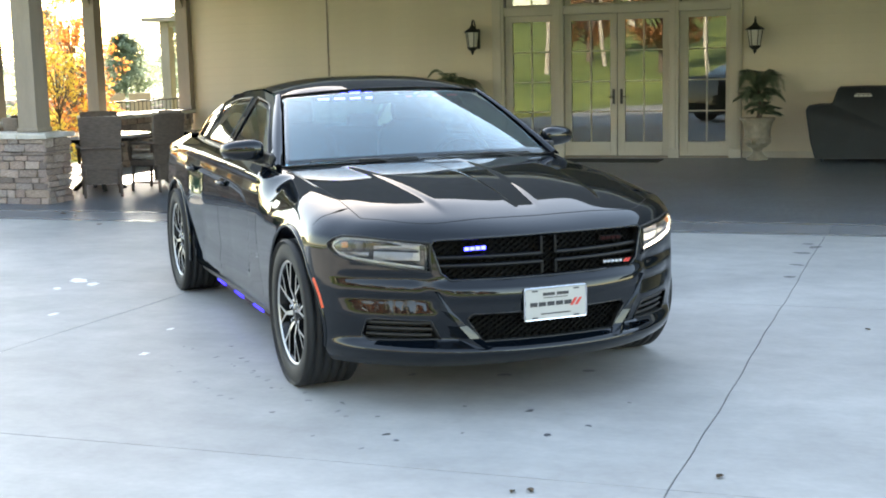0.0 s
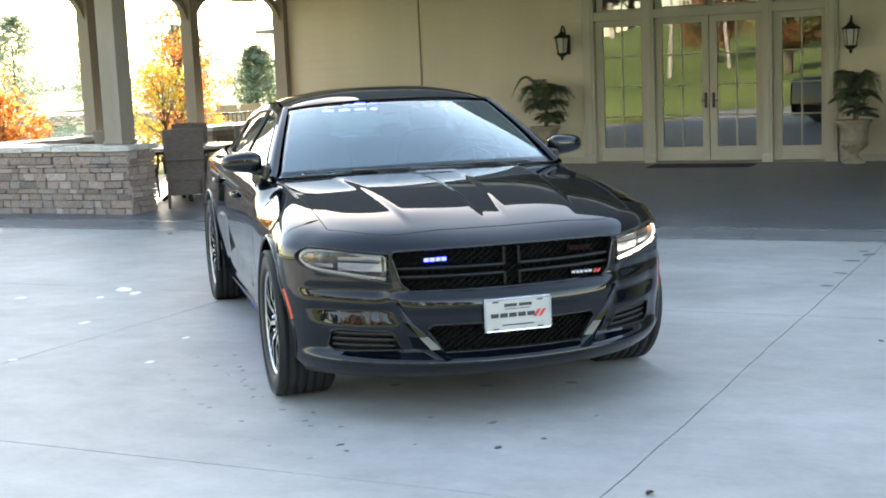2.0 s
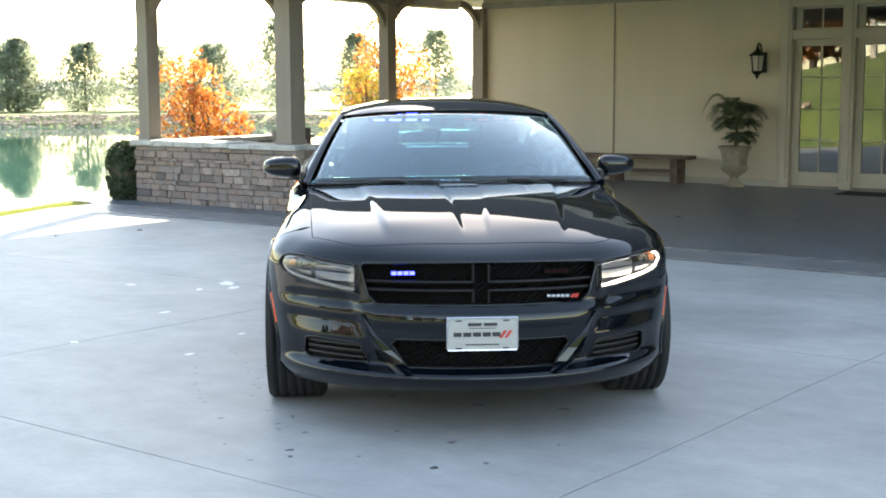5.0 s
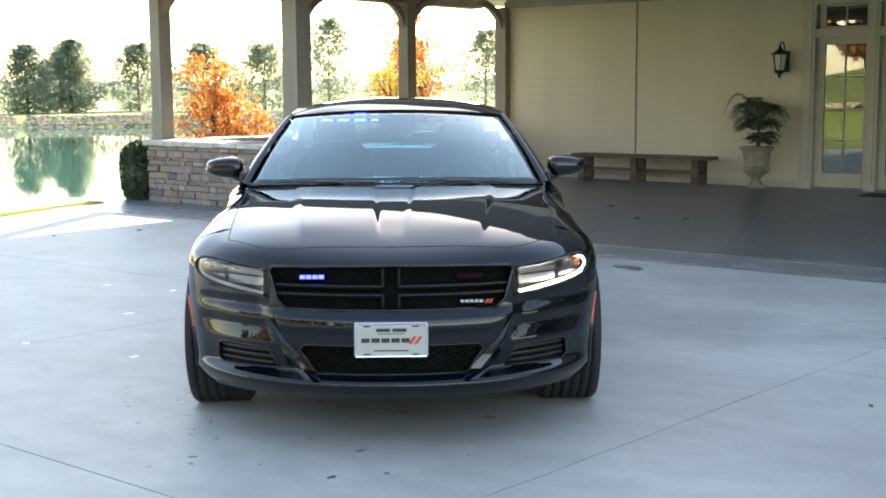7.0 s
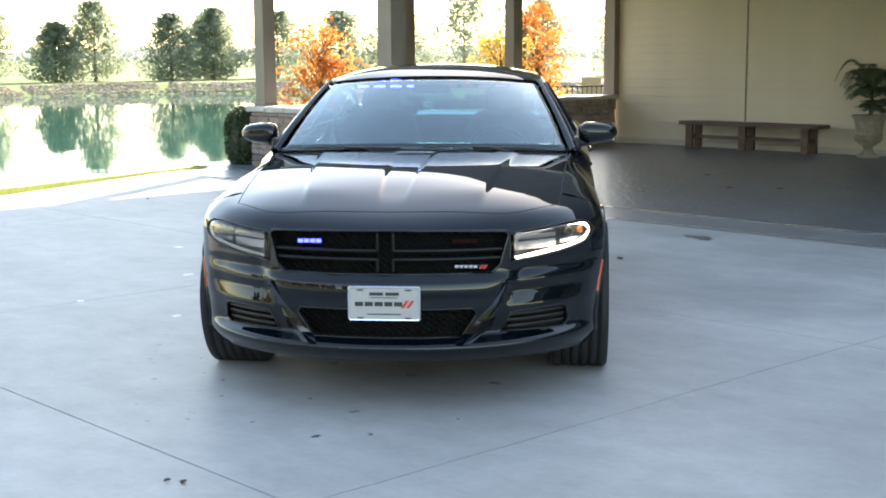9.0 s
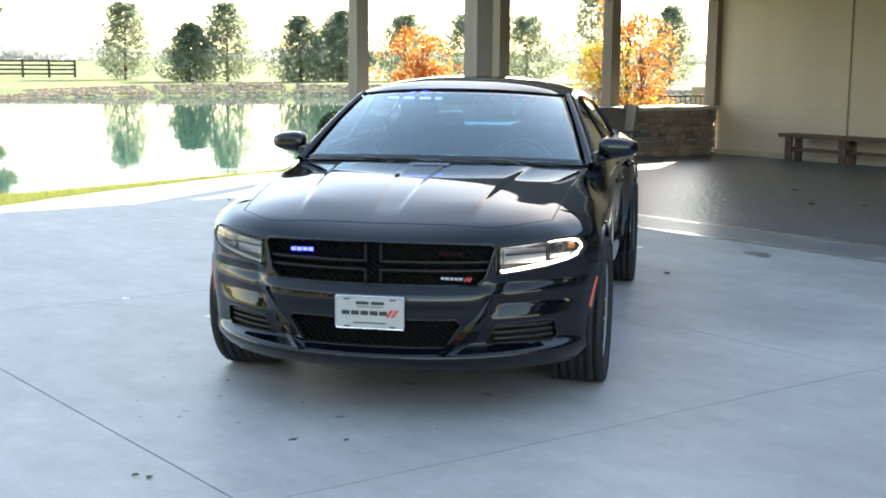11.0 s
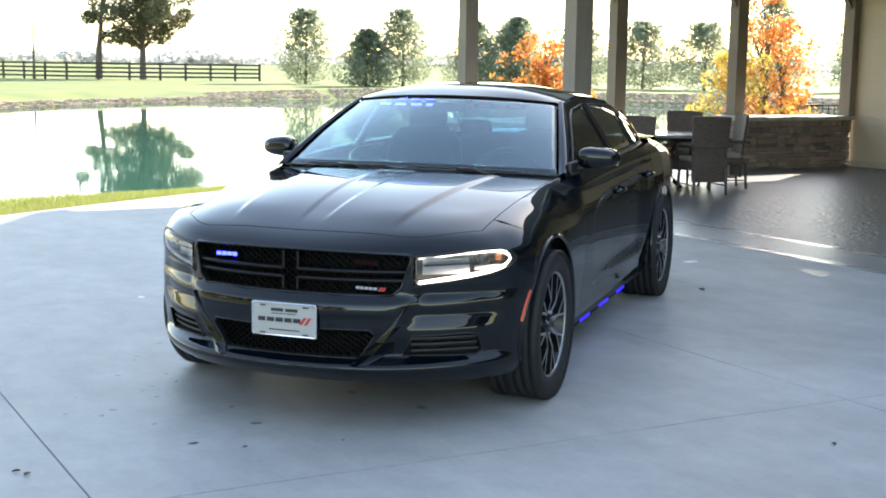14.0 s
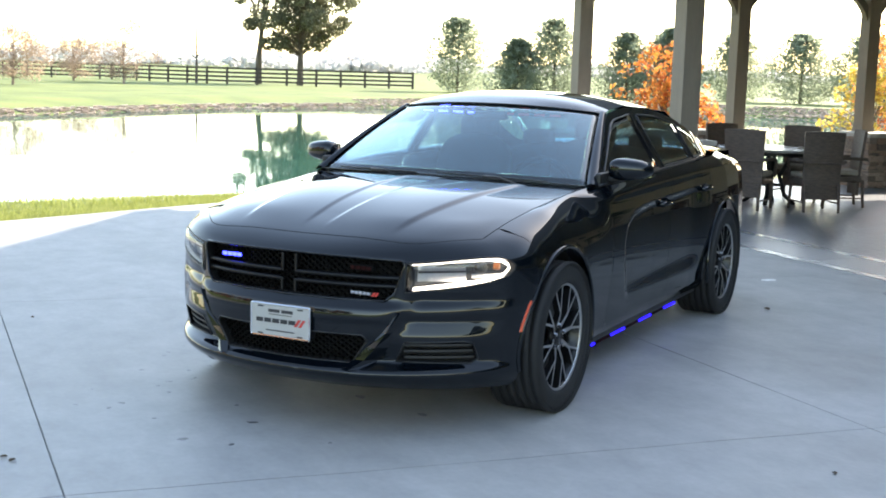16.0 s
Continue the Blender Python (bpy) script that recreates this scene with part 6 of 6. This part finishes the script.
for i, (x, y, h) in enumerate([(-100, 19.9, 4.6), (-110, 17.1, 3.6), (-85, 10.3, 3.6)]):
    make_tree("round", x, y, h * 1.1, h * 1.5, 80 + i, "low rounded shrub with sparse russet twigs on the lawn", leaf=M_TWIGLEAF, size=0.075, n=5200, trunk=0.10, clear=0.15, bark=M_TWIG, clusters=70, group="lawn shrubs")
p = thing("dead_sapling", "thin leafless sapling trunk on the bank", "tree", at=pose(-112, 28.3, -0.25))
part("trunk", tube([(0, 0, 0), (0.05, 0, 2.5), (-0.1, 0, 5.9)], 0.14, 0.05, 7), M_BARK, p)
part("twig", tube([(0, 0, 2.6), (0.1, 0.9, 3.3)], 0.05, 0.02, 5), M_BARK, p)
part("twig", tube([(0, 0, 2.4), (0.1, -0.8, 3.0)], 0.05, 0.02, 5), M_BARK, p)


def plank(a, b, tall, thick):
    """A board on edge between two points."""
    bm = bmesh.new()
    d = Vector((b[0] - a[0], b[1] - a[1], 0)).normalized()
    n = Vector((-d.y, d.x, 0)) * thick / 2
    up = Vector((0, 0, tall / 2))
    rows = [[Vector(p) + n + up, Vector(p) - n + up, Vector(p) - n - up, Vector(p) + n - up] for p in (a, b)]
    vs = grid_mesh(bm, rows, True)
    bm.faces.new(vs[0])
    bm.faces.new(vs[1])
    return bm


def fence():
    t = thing("paddock_fence", "dark four-rail wooden paddock fence beyond the pond", "fence")
    line = [(-134, 0), (-130, 12.5), (-127, 21.6), (-119, 25.2), (-110, 30.7), (-108, 38.6), (-106.5, 47.6), (-106, 50)]
    posts = []
    for (xa, ya), (xb, yb) in zip(line, line[1:]):
        n = max(1, round(math.hypot(xb - xa, yb - ya) / 2.5))
        posts += [(xa + (xb - xa) * k / n, ya + (yb - ya) * k / n) for k in range(n)]
    hs = [float(ground_height(np.array([x]), np.array([y]))[0]) for x, y in posts]
    for i, ((x, y), z) in enumerate(zip(posts, hs)):
        part("post", box(-0.09, -0.09, -0.2, 0.09, 0.09, 1.60, 0.012), M_FENCE, t, at=pose(x, y, z))
        if i + 1 < len(posts):
            (x2, y2), z2 = posts[i + 1], hs[i + 1]
            for k in range(4):
                h = 0.32 + 0.38 * k
                part("rail", plank((x, y, z + h), (x2, y2, z2 + h), 0.17, 0.05), M_FENCE, t)


fence()


def shore_rocks():
    rng = np.random.default_rng(6)
    pts = np.array(LAKE, float)
    q = np.roll(pts, -1, 0)
    vs, fs = [], []
    for (ax, ay), (bx, by) in zip(pts, q):
        L = math.hypot(bx - ax, by - ay)
        near = ax > -22 and bx > -22 and ay < 45
        if near:
            continue
        for _ in range(int(L * (75 if ay > 30 else 42))):
            t = rng.uniform()
            nx, ny = (by - ay) / L, -(bx - ax) / L
            d = rng.uniform(-0.2, 2.4 if ay > 30 else 1.1)
            for sgn in (1, -1):
                x, y = ax + (bx - ax) * t + sgn * nx * d, ay + (by - ay) * t + sgn * ny * d
                if float(lake_distance(np.array([x]), np.array([y]))[0]) > -0.3:
                    break
            z = float(ground_height(np.array([x]), np.array([y]))[0])
            s = rng.uniform(0.05, 0.14)
            o = len(vs)
            for c in ((-1, -1, -1), (1, -1, -1), (1, 1, -1), (-1, 1, -1), (-1, -1, 1), (1, -1, 1), (1, 1, 1), (-1, 1, 1)):
                vs.append((x + c[0] * s * rng.uniform(0.6, 1), y + c[1] * s * rng.uniform(0.6, 1), z + c[2] * s * 0.5 * rng.uniform(0.5, 1)))
            fs += [(o, o + 1, o + 2, o + 3), (o + 4, o + 5, o + 6, o + 7), (o, o + 1, o + 5, o + 4), (o + 1, o + 2, o + 6, o + 5), (o + 2, o + 3, o + 7, o + 6), (o + 3, o, o + 4, o + 7)]
    me = bpy.data.meshes.new("shore_rocks")
    me.from_pydata(vs, [], fs)
    me.materials.append(M_ROCK)
    tagged(new("shore_rocks", me), "pale riprap stones along the far pond bank", "stones", kind="stuff")


shore_rocks()


def edge_grass():
    rng = np.random.default_rng(12)
    n = 42000
    y = rng.uniform(1.5, 14.0, n)
    ex = np.interp(y, [p[0] for p in LAWN_EDGE], [p[1] for p in LAWN_EDGE])
    off = np.abs(rng.normal(0, 1.1, n)) - 0.03 + 0.04 * np.sin(y * 7)
    x = ex - off
    z = ground_height(x, y)
    h = rng.uniform(0.03, 0.075, n) * np.where(off < 0.25, 1.15, 1.0)
    a = rng.uniform(0, 6.28, n)
    lx, ly = rng.normal(0, 0.03, n), rng.normal(0, 0.03, n)
    w = 0.008
    v = np.empty((n, 3, 3))
    v[:, 0] = np.stack([x - w * np.cos(a), y - w * np.sin(a), z - 0.02], 1)
    v[:, 1] = np.stack([x + w * np.cos(a), y + w * np.sin(a), z - 0.02], 1)
    v[:, 2] = np.stack([x + lx, y + ly, z + h + 0.03 * (off < 0.5)], 1)
    me = bpy.data.meshes.new("edge_grass")
    me.from_pydata(v.reshape(-1, 3).tolist(), [], np.arange(3 * n).reshape(-1, 3).tolist())
    me.materials.append(M_GRASS)
    tagged(new("edge_grass", me), "sunlit green grass blades along the paving edge", "grass", kind="stuff")


edge_grass()


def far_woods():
    """Leafless woods on the skyline, distance haze put into their pale colour."""
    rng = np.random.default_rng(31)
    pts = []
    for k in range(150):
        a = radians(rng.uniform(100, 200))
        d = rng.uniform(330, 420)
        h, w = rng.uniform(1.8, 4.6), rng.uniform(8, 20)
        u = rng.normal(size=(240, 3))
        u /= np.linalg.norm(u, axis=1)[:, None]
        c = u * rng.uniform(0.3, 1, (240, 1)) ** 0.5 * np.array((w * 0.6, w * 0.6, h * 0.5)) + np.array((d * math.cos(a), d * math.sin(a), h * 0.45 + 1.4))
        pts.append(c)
    me = leaves_mesh("far_woods", np.concatenate(pts), 0.9, M_HAZED_WOOD, 4, 0.8)
    tagged(new("far_woods", me), "leafless woods far beyond the fields, paled by haze in their colour", "woods", kind="stuff")


# near-white twig colours imitate distance haze
M_HAZED_WOOD = leaf_mat("hazed_winter_twigs", (0.60, 0.59, 0.58), (0.72, 0.71, 0.70), 0.5)
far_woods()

# trees on the slope across the drive, which the door panes mirror
for i, (x, y, h, t) in enumerate([(-6.8, -12.8, 12, 0.17), (-5.7, -13.6, 12, 0.16), (-14.6, -15.6, 12, 0.2), (-12.4, -17.5, 12, 0.18), (-3.4, -15.2, 12, 0.18), (-14, -30, 15, 0.35), (-7.5, -26, 16, 0.4), (-3.2, -33, 15, 0.34), (2.5, -24, 15, 0.42), (4.6, -30, 17, 0.40), (8.5, -36, 15, 0.35), (13, -28, 16, 0.4), (-24, -34, 15, 0.36), (22, -34, 16, 0.4)]):
    bare_tree(x, y, h, 200 + i, "pale-barked bare tree on the grassy slope", t * 0.6, 0.42, M_PALE_BARK, 4, 0.34)
for i, (x, y, h, w, m) in enumerate([(-9.3, -15.5, 5.5, 4.0, M_RUSSET), (-13.5, -19, 5, 4, M_RUSSET), (-9, -40, 8, 7, M_RUSSET), (6, -44, 8, 8, M_RUSSET), (-20, -46, 9, 8, M_HAZED_GREEN), (18, -46, 10, 9, M_HAZED_GREEN), (30, -40, 10, 9, M_RUSSET), (0, -56, 9, 9, M_HAZED_GREEN)]):
    make_tree("round", x, y, h, w, 300 + i, "russet-leaved tree on the grassy slope" if m == M_RUSSET else "dense green tree on the grassy slope", leaf=m, size=0.11 if y > -25 else 0.25, n=5200, trunk=0.2, clear=0.2, group="slope trees")


# backdrop row of trees added out of view to darken the car's reflections
rng = random.Random(77)
for i in range(16):
    x = -46 + i * 6.2 + rng.uniform(-1.5, 1.5)
    m = rng.choice((M_RUSSET, M_HAZED_GREEN, M_OAK))
    kind = {M_RUSSET: "russet-leaved", M_HAZED_GREEN: "green", M_OAK: "dull olive"}[m]
    make_tree("round", x, -50 + rng.uniform(-5, 5), rng.uniform(10, 14), rng.uniform(8, 10), 700 + i, kind + " tree added out of view above the grassy slope", leaf=m, size=0.45, n=2600, trunk=0.3, clear=0.15, group="slope trees")


# ---- garden terrace beyond the posts ----
def far_terrace():
    t = thing("garden_railing", "dark iron railing between stone piers in the garden", "railing")
    x, y0, y1 = -15.2, 24.0, 31.0
    for z in (0.25, 0.85):
        part("rail", box(x - 0.02, y0, z - 0.02, x + 0.02, y1, z + 0.02), M_BLACK_IRON, t)
    for k in range(40):
        y = y0 + (y1 - y0) * k / 39
        part("baluster", box(x - 0.008, y - 0.008, -0.1, x + 0.008, y + 0.008, 0.86), M_BLACK_IRON, t)
    part("pier", box(x - 0.22, y0 - 0.45, -0.3, x + 0.22, y0, 1.02, 0.02), M_STONE_I, t, "stone pier")
    part("pier_cap", box(x - 0.27, y0 - 0.50, 1.02, x + 0.27, y0 + 0.05, 1.10, 0.015), M_CAP, t)
    for x0, yy in ((-16.2, 27.0), (-15.55, 27.1)):
        c = thing("garden_chair", "tan-grey sling garden chair in sunlight", "chair", "garden chairs", at=pose(x0, yy, -0.02, 0, 0, 105))
        part("seat", box(-0.26, -0.26, 0.38, 0.26, 0.26, 0.43, 0.01), M_TANSLING, c)
        part("backrest", box(-0.28, -0.27, 0.43, -0.25, 0.27, 1.05, 0.01), M_TANSLING, c)
        for a in (-0.25, 0.25):
            for b in (-0.24, 0.24):
                part("leg", tube([(a, b, -0.05), (a, b, 0.40)], 0.018, n=6), M_BLACK_IRON, c)
    p = thing("pergola", "grey timber garden shelter with braced post", "pergola", at=pose(-17.47, 31.6, -0.1))
    part("post", box(-0.14, -0.14, 0, 0.14, 0.14, 3.0, 0.01), M_POST, p)
    part("beam", box(-0.12, -0.12, 2.85, 6.0, 0.12, 3.0, 0.01), M_POST, p)
    part("roof", prism([(-0.5, -0.5), (6.4, -0.5), (6.4, 5.0), (-0.5, 5.0)], 3.0, 3.12), M_POST, p)


M_TANSLING = mat("tan_sling", (0.42, 0.32, 0.22), 0.8, var=0.1, scale=20)
far_terrace()

# ---- small things on the paving ----
M_STAIN = mat("dark_damp_stain", (0.10, 0.10, 0.105), 0.35, var=0.2, scale=30, bump=0)
M_FAINT = mat("faint_grey_stain", (0.16, 0.16, 0.16), 0.85, var=0.2, scale=30, bump=0)
M_DRIP = mat("drying_drip", (0.185, 0.185, 0.19), 0.4, var=0.2, scale=30, bump=0)
M_CHALK = mat("white_dried_splash", (0.80, 0.80, 0.78), 0.7, var=0.1, scale=30)
M_LEAFDRY = mat("dry_brown_leaf", (0.16, 0.11, 0.07), 0.8, var=0.3, scale=30)


def blot(name, x, y, r, material, label, cat, seed, stretch=1.5, z=0.0):
    rng = random.Random(seed)
    a0 = rng.uniform(0, 3.14)
    out = []
    for k in range(14):
        a = 2 * math.pi * k / 14
        q = r * rng.uniform(0.65, 1.15)
        u, v = q * math.cos(a) * stretch, q * math.sin(a)
        out.append((u * math.cos(a0) - v * math.sin(a0), u * math.sin(a0) + v * math.cos(a0)))
    tagged(part(name, prism(out, 0.0, 0.0009), material, at=pose(x, y, z)), label, cat, cat + "s on the paving", "structure")


for i, (x, y, r) in enumerate([(-0.61, 4.85, .022), (0.06, 5.01, .026), (-0.54, 4.78, .018), (-0.86, 5.87, .025), (-0.40, 5.98, .040), (-0.01, 6.15, .035), (-0.11, 5.36, .030), (-0.42, 5.36, .016), (-1.0, 5.28, .016), (0.20, 5.19, .020), (-0.75, 5.1, .014), (-1.25, 5.05, .016), (-1.45, 5.45, .014), (-1.7, 5.75, .015), (-0.3, 4.95, .012), (0.3, 5.6, .014), (-1.9, 6.0, .018), (-2.1, 6.25, .016)]):
    blot("damp_spot", x, y, r * 0.62, M_STAIN, "small dark damp spot on concrete", "damp spot", 400 + i)
for i, (x, y) in enumerate([(-2.36, 6.18), (-2.29, 6.15), (-2.05, 5.99), (-1.89, 5.86), (-1.85, 5.82), (-1.83, 5.93), (-1.69, 5.71), (-1.62, 5.64), (-1.54, 5.59), (-1.4, 5.46), (-1.25, 5.41), (-1.17, 5.28), (-0.98, 5.26), (-0.89, 5.07), (-0.96, 5.14), (-2.19, 5.75), (-2.08, 5.64), (-1.89, 5.47), (-1.76, 5.37), (-1.55, 5.22), (-1.63, 5.26), (-0.91, 4.75), (-0.64, 4.64)]):
    blot("damp_spot", x, y, 0.006 + 0.003 * (i % 3), M_DRIP, "small dark damp spot on concrete", "damp spot", 420 + i, 1.6)
for i, (x, y) in enumerate([(0.86, 10.87), (0.84, 10.35), (0.83, 9.75), (0.92, 10.70), (0.80, 9.2)]):
    blot("grey_stain", x, y, 0.035 + 0.012 * (i % 2), M_FAINT, "faint grey stain beside a joint", "stain", 470 + i, 1.6)
blot("damp_spot", -2.12, 10.95, 0.10, M_STAIN, "dark worn stain on the concrete", "damp spot", 455, 2.0)
for i, (x, y, r) in enumerate([(-4.34, 8.04, .07), (-4.14, 7.92, .05), (-2.49, 5.97, .025), (-3.36, 5.80, .022), (-3.72, 6.85, .03), (-4.94, 7.55, .03), (-4.3, 7.7, .03), (-2.7, 6.6, .02), (-3.0, 10.4, .05)]):
    blot("dried_splash", x, y, r, M_CHALK, "white dried splash on the concrete", "splash", 500 + i)


def dry_leaf(x, y, s, a, seed):
    rng = random.Random(seed)
    bm = bmesh.new()
    rows = []
    for k in range(6):
        u = k / 5
        w = s * 0.38 * math.sin(math.pi * (0.06 + 0.88 * u))
        rows.append([(s * (u - 0.5), -w, 0.004 + s * 0.22 * rng.uniform(0.3, 1)), (s * (u - 0.5), 0, 0.003), (s * (u - 0.5), w, 0.004 + s * 0.22 * rng.uniform(0.3, 1))])
    grid_mesh(bm, rows)
    bmesh.ops.solidify(bm, geom=bm.faces[:], thickness=0.0015)
    tagged(part("dry_leaf", bm, M_LEAFDRY, at=pose(x, y, 0.001, 0, 0, a)), "curled dry brown leaf on the paving", "leaf", "fallen leaves")


for i, (x, y, s) in enumerate([(-1.88, 9.54, .09), (0.82, 4.63, .07), (0.17, 4.30, .06), (-2.81, 4.63, .05), (0.11, 4.27, .05), (1.34, 7.46, .05), (-7.2, 11.9, .10), (-6.9, 11.7, .08), (-4.2, 14.6, .12), (-3.7, 14.9, .14), (-3.1, 15.4, .11), (-5.3, 15.8, .12), (-8.0, 10.2, .10), (-8.3, 9.3, .09), (-6.2, 11.1, .08), (-2.3, 15.2, .10)]):
    dry_leaf(x, y, s * 0.6, (i * 67) % 360, 600 + i)

# ---- stones of the low walls, siding boards ----
stone_wall("stone_wall", "low ledge stone wall with flat cap stones beside the drive", -11.08, 12.72, -7.98, 13.22, "se", 3)
stone_wall("stone_wall", "low dark ledge stone wall below the corner post", -10.90, 17.72, -10.24, YW - 0.03, "es", 5)
stone_wall("stone_wall", "low ledge stone wall between terrace posts", -11.10, 13.30, -10.68, 15.95, "e", 7)


def siding():
    wall = bpy.data.objects["wall_north"]
    mesh = {}
    for x0, x1 in ((-10.2, -7.567), (-7.54, -4.61), (-0.57, 6.0)):
        z = 0.10
        while z < 2.99:
            h = min(0.148, 3.0 - z)
            bm = bmesh.new()
            L = x1 - x0
            pts = [(0, 0.018, 0), (0, -0.003, 0), (0, -0.003, 0.012), (0, 0.010, h), (0, 0.018, h)]
            rows = [[(0, y, zz) for _, y, zz in pts], [(L, y, zz) for _, y, zz in pts]]
            key = (round(L, 3), round(h, 3))
            if key not in mesh:
                vs = grid_mesh(bm, rows, True)
                bm.faces.new(vs[0])
                bm.faces.new(vs[1])
                mesh[key] = to_mesh(bm, "board", M_SIDING)
            else:
                bm.free()
            piece("board", mesh[key], wall, pose(x0, YW, z))
            z += h


siding()
